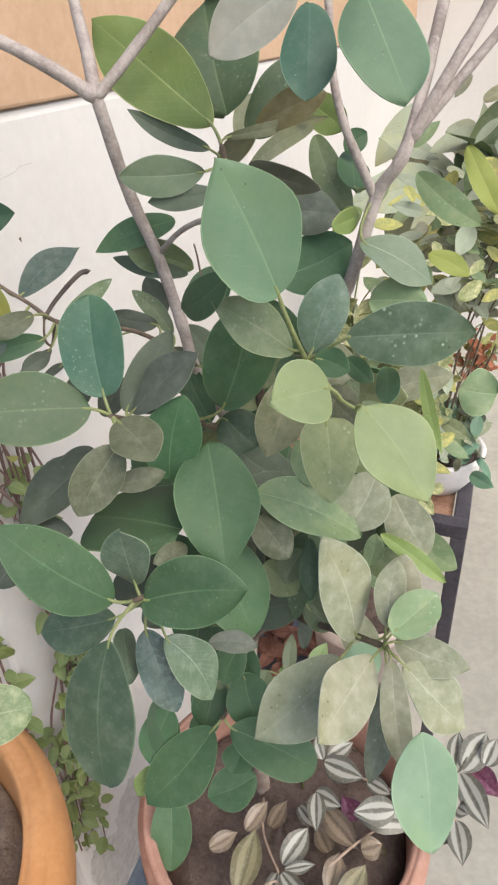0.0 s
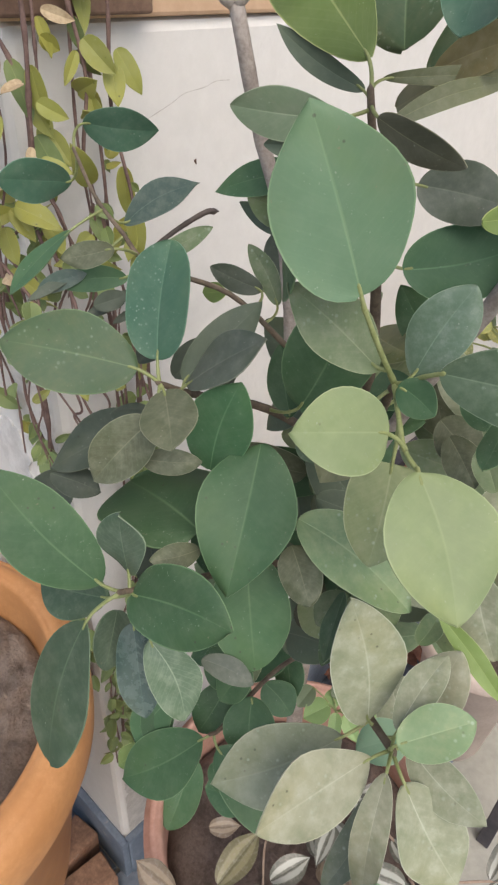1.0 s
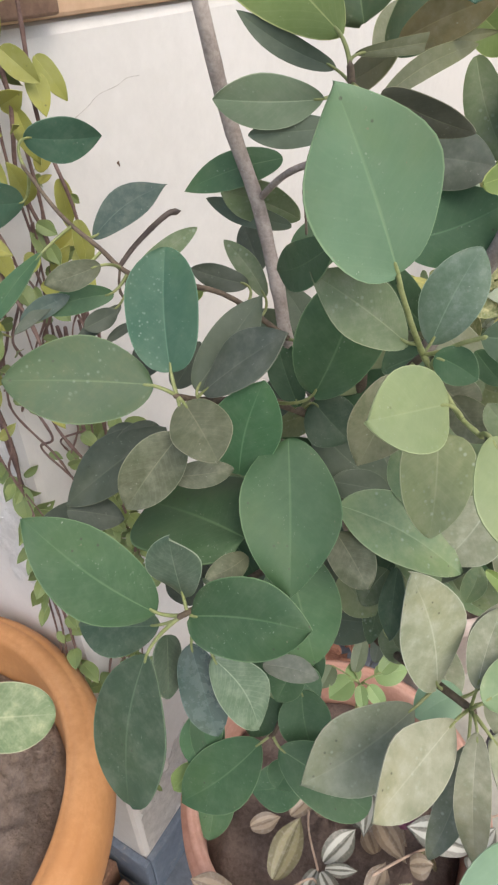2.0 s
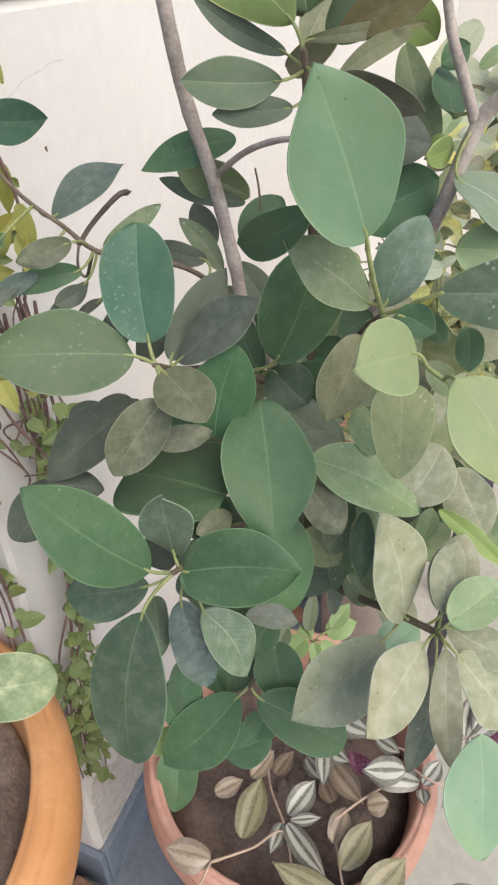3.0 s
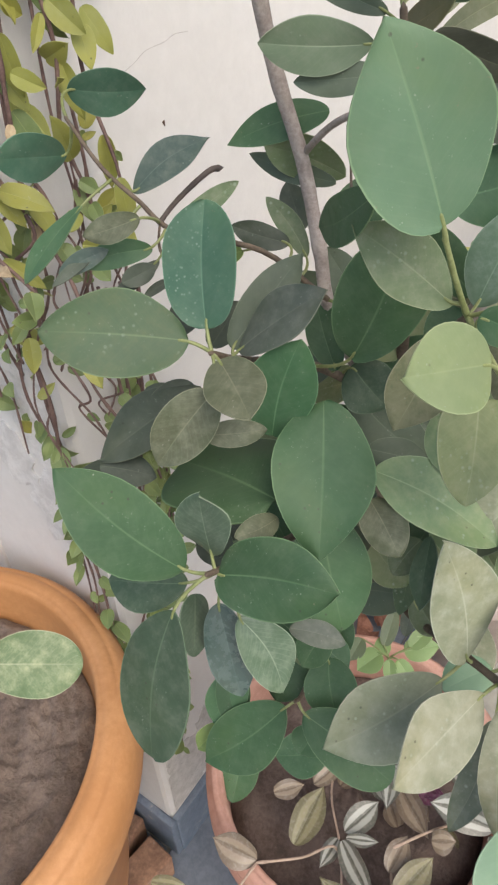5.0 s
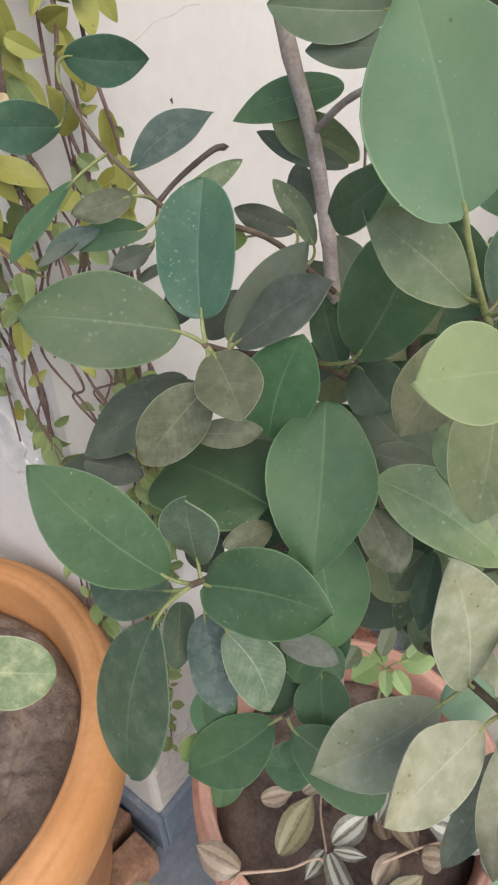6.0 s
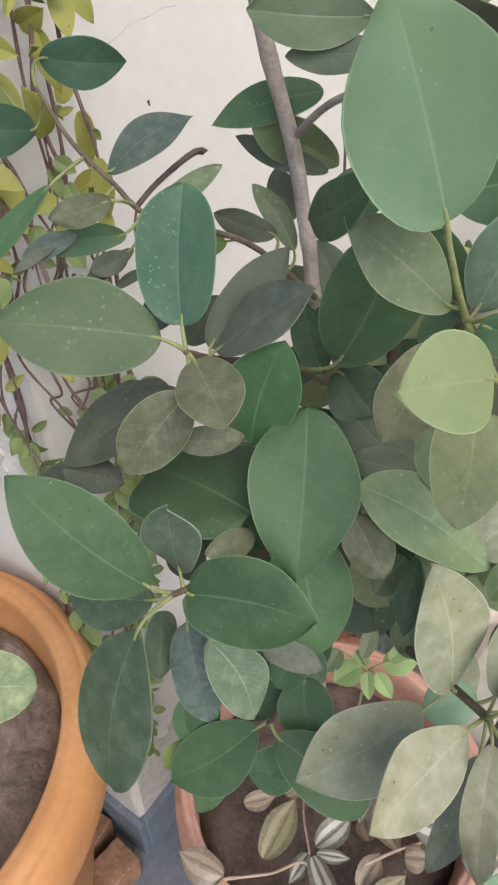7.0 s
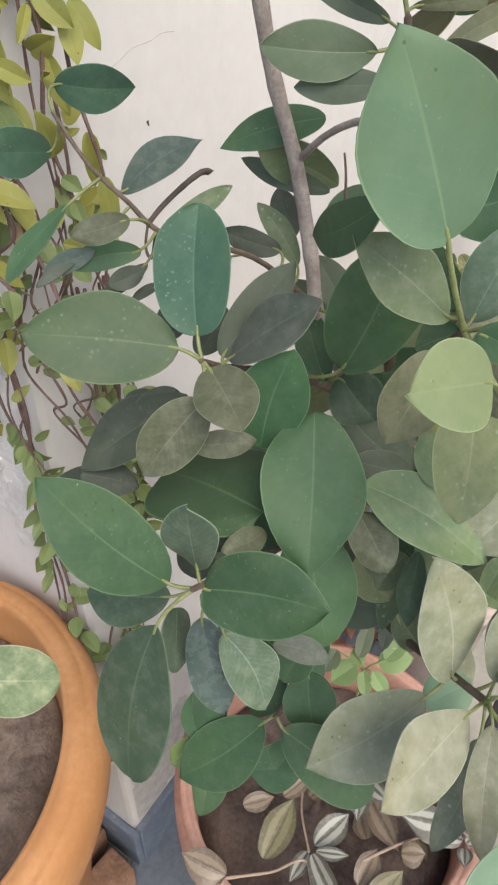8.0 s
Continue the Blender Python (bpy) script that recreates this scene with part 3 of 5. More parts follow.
leaf("deep", (-0.0428, 0.3930, 1.0521), (-0.0276, 0.4059, 1.1130), 0.0425, (0.46, -0.89, 0.07), fat=0.54, sharp=0.68, root=0.48, sweep=0.058)
leaf("bright", (-0.0582, 0.3460, 1.0303), (-0.0495, 0.3560, 1.0794), 0.0320, (0.41, -0.91, 0.11))
leaf("olive", (0.0056, 0.3776, 1.1015), (-0.0297, 0.3587, 1.1323), 0.0258, (0.69, -0.56, 0.45), fat=0.50, sharp=0.88, root=0.55, sweep=0.036)
leaf("teal2", (0.0077, 0.4044, 1.0882), (0.0183, 0.4222, 1.1284), 0.0264, (0.35, -0.89, 0.30), fat=0.53, sharp=0.68, root=0.53, sweep=-0.062)
leaf("lime", (0.0330, 0.3437, 1.1015), (0.0156, 0.3101, 1.1092), 0.0301, (0.74, -0.24, 0.63), fat=0.45, sharp=0.80, root=0.53, sweep=-0.002)
leaf("lime", (0.0504, 0.3360, 1.0981), (0.0840, 0.3156, 1.0667), 0.0387, (0.49, -0.40, 0.78), fat=0.49, sharp=0.76, root=0.50, sweep=-0.091)
leaf("spotted", (0.0347, 0.3700, 1.1156), (0.0926, 0.3946, 1.1144), 0.0317, (0.39, -0.91, 0.14), fat=0.51, sharp=0.79, root=0.51, sweep=-0.016, stalk=False)
leaf("dusty", (0.0522, 0.3448, 0.9403), (0.0298, 0.3474, 1.0063), 0.0363, (0.82, -0.49, 0.30), fat=0.49, sharp=0.73, root=0.44, sweep=0.100)
leaf("dusty", (0.0696, 0.3364, 0.9640), (0.0685, 0.3773, 0.9755), 0.0170, (-0.08, -0.27, 0.96))
leaf("slate", (0.0455, 0.3364, 0.9283), (0.0107, 0.2807, 0.9138), 0.0401, (0.54, -0.51, 0.67), fat=0.52, sharp=0.94, root=0.60, sweep=-0.070)
leaf("pale", (0.0651, 0.3265, 0.9478), (0.0493, 0.2680, 0.9463), 0.0334, (0.72, -0.21, 0.66), fat=0.55, sharp=0.84, root=0.57, sweep=0.025)
leaf("slate", (0.0735, 0.3282, 0.9306), (0.0730, 0.2919, 0.8864), 0.0159, (-0.07, -0.77, 0.63))
leaf("pale", (0.0757, 0.3208, 0.9561), (0.0919, 0.2910, 0.9059), 0.0157, (0.03, -0.85, 0.52))
leaf("dusty", (0.0823, 0.3288, 0.9446), (0.1189, 0.3255, 0.9108), 0.0327, (0.64, -0.29, 0.71), fat=0.52, sharp=0.74, root=0.52, sweep=0.070)
leaf("dusty", (0.0746, 0.3456, 0.9435), (0.1163, 0.3397, 0.9418), 0.0209, (-0.06, -0.61, 0.79), sharp=0.85)
leaf("mint", (0.0963, 0.2854, 0.9520), (0.1083, 0.2506, 0.9147), 0.0356, (0.54, -0.52, 0.66), fat=0.53, sharp=0.65, root=0.49, sweep=-0.036, fold=-0.12)
leaf("deep", (-0.0332, 0.3173, 0.8524), (-0.0725, 0.2835, 0.7995), 0.0387, (-0.00, -0.84, 0.54), fat=0.52, sharp=0.80, root=0.52, sweep=-0.076)
leaf("green", (-0.0199, 0.3160, 0.8605), (0.0363, 0.3165, 0.8437), 0.0332, (0.26, -0.43, 0.86), fat=0.54, sharp=0.40, root=0.46, sweep=-0.030)
leaf("green", (-0.138, 0.404, 0.578), (-0.116, 0.350, 0.544), 0.041, (0.25, -0.62, 0.74), fat=0.52, sharp=0.60)
leaf("gloss", (-0.0409, 0.2894, 0.9671), (-0.0169, 0.2898, 0.9258), 0.0251, (0.76, -0.48, 0.44), fat=0.53, sharp=0.73, root=0.48, sweep=-0.152)
leaf("bluish", (-0.0535, 0.2897, 0.9685), (-0.0341, 0.2780, 0.9221), 0.0229, (0.53, -0.74, 0.41))
leaf("wrinkled", (-0.0697, 0.2920, 0.9619), (-0.0578, 0.2734, 0.9417), 0.0253, (0.91, 0.20, 0.36), fat=0.49, sharp=0.67, root=0.43, sweep=0.030)
leaf("shade", (-0.0695, 0.2873, 0.9748), (-0.1105, 0.2740, 0.9643), 0.0281, (0.06, -0.73, 0.68), fat=0.53, sharp=0.69, root=0.52, sweep=-0.029)
leaf("wrinkled", (-0.0553, 0.2913, 0.9995), (-0.0587, 0.2910, 1.0354), 0.0250, (0.26, -0.97, 0.02), fat=0.60, sharp=0.76, root=0.49, sweep=-0.013)
leaf("green", (-0.0320, 0.3464, 0.9907), (-0.0057, 0.3279, 0.9391), 0.0408, (0.60, -0.60, 0.52), fat=0.49, sharp=0.56, root=0.45, sweep=0.011)
leaf("light", (-0.0103, 0.3569, 1.0227), (0.0465, 0.3734, 0.9909), 0.0344, (0.52, -0.21, 0.83), fat=0.50, sharp=0.79, root=0.47, sweep=-0.112)
leaf("hang", (0.0267, 0.3645, 1.0725), (0.0349, 0.3453, 1.0341), 0.0334, (0.61, -0.65, 0.45), fat=0.37, sharp=0.72, root=0.43, sweep=-0.028)
leaf("tan", (0.0032, 0.3824, 1.0827), (-0.0063, 0.3649, 1.0421), 0.0283, (0.52, -0.82, 0.23), fat=0.46, sharp=0.91, root=0.47, sweep=-0.017)
leaf("brown", (-0.0088, 0.3518, 1.0098), (0.0131, 0.3405, 0.9941), 0.0210, (0.12, -0.72, 0.68))
leaf("silver", (-0.0513, 0.4111, 1.1813), (-0.0856, 0.3826, 1.1839), 0.0205, (0.63, -0.77, -0.12), fat=0.54, sharp=0.67, root=0.55, sweep=-0.035)
leaf("dark", (-0.0461, 0.4120, 1.1709), (-0.0777, 0.3955, 1.1688), 0.0128, (0.44, -0.88, 0.19))
leaf("green", (-0.0837, 0.4362, 1.1496), (-0.1296, 0.4180, 1.1333), 0.0176, (0.19, -0.87, 0.45), fat=0.47, sharp=0.88, root=0.47, sweep=0.076)
leaf("olive", (-0.0836, 0.4560, 1.1144), (-0.1099, 0.4216, 1.1346), 0.0216, (0.68, -0.68, -0.27), fat=0.57, sharp=0.77, root=0.46, sweep=0.102)
leaf("dark", (-0.0782, 0.4352, 1.1182), (-0.1298, 0.4370, 1.1241), 0.0114, (0.01, -0.93, 0.37))
leaf("slate2", (-0.1663, 0.3860, 1.1138), (-0.1373, 0.4142, 1.1367), 0.0184, (0.34, -0.78, 0.52), fat=0.53, sharp=1.25, root=0.52, sweep=-0.152)
leaf("olive", (-0.1286, 0.3738, 1.1082), (-0.1048, 0.3917, 1.1272), 0.0096, (0.41, -0.86, 0.29))
leaf("sheen", (-0.2219, 0.4042, 1.1528), (-0.2024, 0.4428, 1.1472), 0.0239, (0.87, -0.47, -0.18), fat=0.48, sharp=0.79, root=0.48, sweep=0.057)
leaf("sheen", (-0.2087, 0.3841, 1.1265), (-0.2049, 0.3385, 1.1369), 0.0230, (0.99, 0.06, -0.11), fat=0.55, sharp=0.67, root=0.47, sweep=0.013)
leaf("brown", (-0.1318, 0.3529, 1.1184), (-0.1518, 0.3362, 1.1115), 0.0126, (0.55, -0.78, 0.29))
leaf("green", (-0.1360, 0.3629, 1.0995), (-0.1619, 0.3393, 1.0938), 0.0128, (0.59, -0.73, 0.35))
leaf("green", (-0.1724, 0.3563, 1.1154), (-0.1897, 0.3262, 1.0836), 0.0134, (0.04, -0.74, 0.68), fat=0.55, sharp=0.53, root=0.47, sweep=0.069)
leaf("brown", (-0.0395, 0.3212, 1.0070), (-0.0445, 0.2957, 1.0142), 0.0124, (0.64, 0.09, 0.76))
leaf("olivebig", (-0.0536, 0.4302, 1.2016), (-0.1261, 0.4460, 1.2507), 0.0401, (0.14, -0.86, 0.48), fat=0.54, sharp=0.78, root=0.54, sweep=-0.004)
leaf("mossy", (-0.0576, 0.4625, 1.2023), (-0.0788, 0.4909, 1.2567), 0.0530, (0.14, -0.85, 0.50))
leaf("sheen", (0.0069, 0.4015, 1.2516), (0.0123, 0.3778, 1.2170), 0.0236, (0.14, -0.81, 0.57), fat=0.52, sharp=0.64, root=0.46, sweep=-0.009, fold=-0.12)
leaf("sea", (0.0328, 0.3859, 1.2549), (0.0564, 0.3630, 1.2173), 0.0343, (0.36, -0.68, 0.64), fat=0.51, sharp=0.69, root=0.46, sweep=0.009, fold=-0.05)
leaf("dark", (-0.0590, 0.4376, 1.1882), (-0.0992, 0.4241, 1.2096), 0.0106, (0.39, -0.91, 0.15), sharp=0.85)
leaf("purple2", (-0.0188, 0.3884, 1.1892), (0.0135, 0.3985, 1.1770), 0.0131, (0.23, -0.96, -0.18), fat=0.48, sharp=0.74, root=0.50, sweep=0.047)
leaf("purple", (-0.0235, 0.4345, 1.1572), (0.0114, 0.4523, 1.1526), 0.0254, (0.47, -0.86, 0.22))
leaf("bright", (-0.0200, 0.4289, 1.1218), (0.0164, 0.4618, 1.1343), 0.0347, (0.54, -0.74, 0.40))
leaf("curl", (-0.0498, 0.4369, 1.1941), (-0.0013, 0.4724, 1.1998), 0.0072, (0.57, -0.81, 0.15))
leaf("curl", (-0.0267, 0.4104, 1.1835), (-0.0069, 0.4639, 1.1959), 0.0092, (0.82, -0.40, 0.42))
leaf("silver", (0.0269, 0.4356, 1.1430), (0.0657, 0.4406, 1.1213), 0.0270, (0.48, -0.47, 0.74), fat=0.51, sharp=0.67, root=0.48, sweep=-0.102)
leaf("light", (0.0336, 0.4340, 1.1110), (0.0650, 0.4361, 1.1120), 0.0250, (0.06, -0.94, 0.34))
leaf("light", (0.0384, 0.5632, 1.1547), (0.0845, 0.5600, 1.1233), 0.0208, (0.07, -0.98, 0.20))
leaf("yellow", (0.0679, 0.5843, 1.1688), (0.0955, 0.5677, 1.1284), 0.0160, (-0.07, -0.94, 0.34))
leaf("yellow", (0.0537, 0.5377, 1.1082), (0.0821, 0.5397, 1.0947), 0.0141, (0.18, -0.95, 0.24))
leaf("lime2", (0.0681, 0.4111, 1.0835), (0.0853, 0.3693, 1.0588), 0.0067, (-0.15, -0.55, 0.82))
leaf("light", (0.1111, 0.5043, 1.0257), (0.0861, 0.4976, 1.0301), 0.0320, (0.30, -0.85, 0.42))
leaf("olive", (-0.0160, 0.4985, 1.1870), (0.0110, 0.4838, 1.1450), 0.0190, (0.11, -0.89, 0.44))
leaf("olivebig", (-0.0297, 0.5244, 1.2048), (-0.0068, 0.5404, 1.1847), 0.0225, (0.49, -0.86, -0.13))
leaf("deep", (0.0184, 0.3723, 1.1024), (0.0364, 0.3704, 1.0977), 0.0150, (0.01, -0.91, 0.42))
leaf("deep", (0.0222, 0.4325, 1.0752), (0.0398, 0.4234, 1.0661), 0.0124, (-0.13, -0.81, 0.57))
leaf("deep", (0.0480, 0.4179, 1.0790), (0.0536, 0.3894, 1.0707), 0.0137, (-0.19, -0.31, 0.93))
leaf("olive", (0.0179, 0.4655, 0.9521), (0.0434, 0.4578, 0.9310), 0.0373, (0.17, -0.84, 0.51))
leaf("light", (0.0739, 0.3286, 0.9672), (0.0940, 0.3561, 0.9757), 0.0230, (0.13, -0.37, 0.92))
leaf("green", (-0.0145, 0.3434, 1.1507), (-0.0708, 0.4069, 1.1072), 0.0196, (-0.71, -0.70, -0.10), fat=0.51, sharp=0.70, root=0.49, sweep=-0.057)
leaf("dark", (-0.0622, 0.4341, 1.0594), (-0.0854, 0.4410, 1.0818), 0.0179, (0.29, -0.79, 0.55))
leaf("deep", (-0.0564, 0.4040, 1.0347), (-0.0789, 0.4194, 1.0646), 0.0181, (0.34, -0.71, 0.62))
leaf("dark", (-0.0579, 0.4289, 1.0055), (-0.0089, 0.4319, 0.9749), 0.0313, (0.39, -0.74, 0.55))
leaf("dark", (-0.0366, 0.4088, 0.9872), (-0.0063, 0.4236, 0.9807), 0.0194, (0.45, -0.64, 0.63))
leaf("dark", (-0.0633, 0.4471, 1.0111), (-0.0358, 0.4718, 1.0157), 0.0241, (0.48, -0.64, 0.60))
leaf("dark", (-0.0630, 0.4451, 1.0144), (-0.0392, 0.4622, 1.0235), 0.0315, (0.32, -0.75, 0.58))
leaf("dark", (-0.0558, 0.4439, 0.9934), (-0.0151, 0.4505, 0.9822), 0.0293, (0.28, -0.77, 0.57))
leaf("olive", (0.0090, 0.3836, 0.9631), (0.0031, 0.3653, 0.9496), 0.0176, (0.17, -0.62, 0.77))
leaf("hang", (0.0322, 0.3576, 0.9379), (0.0140, 0.3794, 0.9710), 0.0165, (0.23, -0.75, 0.62))
leaf("deep", (0.0122, 0.3772, 0.9241), (0.0028, 0.3852, 0.9381), 0.0133, (0.29, -0.73, 0.62))
leaf("olive", (0.0308, 0.3736, 0.9079), (0.0126, 0.3767, 0.9233), 0.0178, (0.42, -0.66, 0.63))
leaf("slate", (0.0010, 0.4150, 0.8330), (-0.0010, 0.4370, 0.8560), 0.0117, (0.17, -0.68, 0.71))
leaf("deep", (-0.0224, 0.3482, 0.8741), (-0.0054, 0.3309, 0.8461), 0.0312, (0.41, -0.65, 0.65))
leaf("mint", (0.0601, 0.3870, 0.8850), (0.0423, 0.3644, 0.8759), 0.0249, (0.09, -0.44, 0.89))
leaf("purple", (-0.0256, 0.3094, 0.9471), (-0.0001, 0.3206, 0.9403), 0.0128, (0.40, -0.41, 0.82))
leaf("brown", (-0.0786, 0.3200, 1.0394), (-0.0555, 0.3378, 1.0406), 0.0126, (0.45, -0.62, 0.64))
leaf("dusk", (-0.0944, 0.4190, 1.0902), (-0.1219, 0.4075, 1.0981), 0.0130, (0.45, -0.80, 0.39))
leaf("olive", (-0.0871, 0.4245, 1.0827), (-0.1151, 0.4297, 1.1068), 0.0118, (0.32, -0.78, 0.54))
leaf("dusk", (-0.1013, 0.4434, 1.0873), (-0.1174, 0.4533, 1.1076), 0.0156, (0.32, -0.73, 0.61))
leaf("dusty", (0.0497, 0.3977, 1.0191), (0.0374, 0.3750, 0.9927), 0.0309, (0.11, -0.78, 0.62))
leaf("dusty", (0.0592, 0.4105, 0.9966), (0.0840, 0.3990, 0.9651), 0.0275, (0.20, -0.86, 0.47))
leaf("lime2", (0.0560, 0.3892, 0.9829), (0.0970, 0.3885, 0.9552), 0.0106, (0.33, -0.80, 0.51))
leaf("light", (0.0505, 0.3872, 0.9573), (0.0519, 0.4006, 0.9726), 0.0121, (0.01, -0.75, 0.66))
leaf("pale", (0.0712, 0.3548, 0.9414), (0.0720, 0.3836, 0.9752), 0.0267, (-0.01, -0.76, 0.65))
leaf("light", (0.0180, 0.3779, 1.0182), (0.0035, 0.3903, 1.0396), 0.0138, (0.15, -0.81, 0.57))
leaf("deep", (0.0004, 0.4231, 1.0720), (-0.0152, 0.4109, 1.0648), 0.0197, (0.34, -0.76, 0.56))
leaf("brown", (0.0097, 0.4590, 1.0292), (0.0333, 0.4527, 1.0106), 0.0212, (0.14, -0.86, 0.48))
leaf("dusk", (-0.1111, 0.3513, 1.0392), (-0.1166, 0.3293, 1.0157), 0.0236, (0.47, -0.70, 0.54))
leaf("dusk", (-0.1061, 0.3959, 1.0653), (-0.0874, 0.3868, 1.0458), 0.0207, (0.29, -0.73, 0.62))
leaf("deep", (-0.0698, 0.4119, 1.0431), (-0.0594, 0.4290, 1.0584), 0.0251, (0.37, -0.74, 0.57))
leaf("green", (-0.0916, 0.4650, 1.0836), (-0.0760, 0.4894, 1.1052), 0.0269, (0.46, -0.73, 0.50))
leaf("dusk", (-0.1318, 0.3012, 1.0100), (-0.1071, 0.3142, 1.0046), 0.0167, (0.44, -0.55, 0.71))
leaf("dusk", (-0.1586, 0.2958, 0.9633), (-0.1493, 0.3226, 0.9907), 0.0261, (0.50, -0.70, 0.51))
leaf("dusk", (-0.1404, 0.3443, 1.0883), (-0.1303, 0.3577, 1.0938), 0.0101, (0.65, -0.65, 0.40))
leaf("slate2", (-0.1658, 0.3291, 1.0921), (-0.1513, 0.3491, 1.1006), 0.0095, (0.68, -0.64, 0.35))
leaf("dusk", (-0.1128, 0.3717, 1.0480), (-0.1072, 0.3902, 1.0673), 0.0162, (0.47, -0.70, 0.54))
leaf("dark", (-0.0585, 0.3074, 0.9706), (-0.0509, 0.3006, 0.9591), 0.0162, (0.41, -0.65, 0.64))
leaf("deep", (-0.0362, 0.3489, 0.8879), (-0.0503, 0.3551, 0.9018), 0.0198, (0.38, -0.64, 0.67))
leaf("deep", (-0.0759, 0.3227, 0.8592), (-0.0605, 0.2997, 0.8248), 0.0216, (0.41, -0.66, 0.63))
leaf("deep", (-0.0195, 0.3292, 0.8243), (-0.0220, 0.3158, 0.8096), 0.0221, (0.12, -0.74, 0.66))
leaf("light", (0.0123, 0.3929, 0.9740), (0.0356, 0.3881, 0.9574), 0.0220, (0.25, -0.78, 0.58))
leaf("mossy", (0.0037, 0.3835, 0.9426), (0.0100, 0.4041, 0.9641), 0.0180, (0.12, -0.73, 0.67))
leaf("olive", (0.0470, 0.4415, 1.0233), (0.0304, 0.4478, 1.0385), 0.0152, (0.10, -0.88, 0.47))
leaf("lime2", (0.0051, 0.4776, 1.1411), (0.0166, 0.4866, 1.1478), 0.0115, (0.43, -0.82, 0.37))
leaf("olive", (0.0247, 0.4726, 1.0196), (0.0152, 0.4805, 1.0362), 0.0132, (0.22, -0.83, 0.52))
leaf("brown", (-0.0005, 0.4666, 1.0312), (0.0242, 0.4697, 1.0164), 0.0260, (0.38, -0.80, 0.46))
leaf("green", (0.0063, 0.4803, 1.1820), (0.0171, 0.4897, 1.1897), 0.0131, (0.47, -0.82, 0.33))
leaf("dusty2", (-0.0033, 0.4140, 1.2578), (-0.0336, 0.3863, 1.2342), 0.0259, (0.57, -0.80, 0.21))
leaf("dusk", (-0.1629, 0.3708, 1.0056), (-0.1321, 0.3673, 0.9870), 0.0272, (0.34, -0.64, 0.69))
leaf("deep", (-0.0904, 0.3718, 0.9566), (-0.0612, 0.3649, 0.9348), 0.0296, (0.35, -0.65, 0.67))
leaf("hang", (-0.0158, 0.3803, 0.9479), (0.0079, 0.3762, 0.9319), 0.0217, (0.30, -0.71, 0.63))
leaf("deep", (-0.0802, 0.3926, 0.9926), (-0.1110, 0.3960, 1.0112), 0.0263, (0.30, -0.71, 0.63))
leaf("dark", (-0.0735, 0.3743, 0.9354), (-0.0569, 0.3905, 0.9468), 0.0233, (0.23, -0.71, 0.67))
leaf("dusk", (-0.0932, 0.3337, 0.9614), (-0.0790, 0.3244, 0.9437), 0.0207, (0.42, -0.62, 0.66))
leaf("deep", (-0.0274, 0.3701, 0.7187), (-0.0618, 0.3477, 0.7054), 0.0334, (0.06, -0.57, 0.82))
leaf("green", (-0.0662, 0.3203, 0.8552), (-0.0746, 0.2967, 0.8251), 0.0246, (0.27, -0.79, 0.55))
leaf("lime2", (-0.0750, 0.3009, 0.8127), (-0.0824, 0.2872, 0.7968), 0.0146, (0.20, -0.79, 0.58))
leaf("green", (-0.0194, 0.3401, 0.9140), (-0.0259, 0.3237, 0.8933), 0.0195, (0.20, -0.80, 0.57))
leaf("purple2", (-0.0263, 0.3862, 0.9155), (-0.0132, 0.3971, 0.9148), 0.0188, (0.43, -0.47, 0.77))
leaf("mossy", (-0.0000, 0.3920, 0.9483), (0.0090, 0.3683, 0.9163), 0.0142, (0.36, -0.70, 0.62))
leaf("green", (-0.0542, 0.3416, 0.8951), (-0.0265, 0.3482, 0.8772), 0.0246, (0.57, -0.38, 0.73))
leaf("deep", (-0.0445, 0.3489, 0.8604), (-0.0451, 0.3249, 0.8367), 0.0260, (0.38, -0.66, 0.65))
leaf("dusk", (-0.0953, 0.3433, 0.9671), (-0.0756, 0.3446, 0.9509), 0.0190, (0.58, -0.45, 0.68))
leaf("dark", (-0.0698, 0.4320, 0.9670), (-0.0401, 0.4160, 0.9244), 0.0287, (0.49, -0.65, 0.58))
leaf("curl", (-0.0949, 0.5779, 1.1703), (-0.0875, 0.6140, 1.2003), 0.0236, (0.63, -0.57, 0.53))
leaf("shade", (0.0212, 0.3559, 0.9980), (0.0277, 0.3366, 0.9699), 0.0156, (-0.51, -0.76, 0.40), fat=0.49, sharp=0.68, root=0.44, sweep=0.009)
leaf("deep", (0.0181, 0.4566, 1.1650), (0.0063, 0.4992, 1.1784), 0.0184, (0.36, -0.19, 0.91), fat=0.48, sharp=0.73, root=0.46, sweep=-0.007)
leaf("lime2", (0.0148, 0.4207, 1.1541), (0.0215, 0.4578, 1.1514), 0.0131, (0.97, -0.16, 0.15), fat=0.50, sharp=0.71, root=0.46, sweep=0.004)
leaf("deep", (-0.076, 0.394, 0.800), (-0.060, 0.370, 0.770), 0.030, (0.30, -0.65, 0.70))
leaf("green", (-0.069, 0.421, 0.760), (-0.042, 0.425, 0.740), 0.028, (0.30, -0.55, 0.75))
leaf("shade", (-0.0530, 0.4150, 1.0330), (-0.0300, 0.4150, 1.0140), 0.0300, (0.35, -0.80, 0.48))
leaf("dusk", (-0.1351, 0.3655, 1.0927), (-0.1457, 0.3410, 1.0812), 0.0075, (0.35, -0.72, 0.60))
leaf("dusk", (-0.1285, 0.3665, 1.0839), (-0.1349, 0.3516, 1.0789), 0.0051, (0.35, -0.72, 0.60))
leaf("dusk", (-0.1577, 0.3502, 1.1002), (-0.1619, 0.3221, 1.0916), 0.0061, (0.35, -0.72, 0.60))
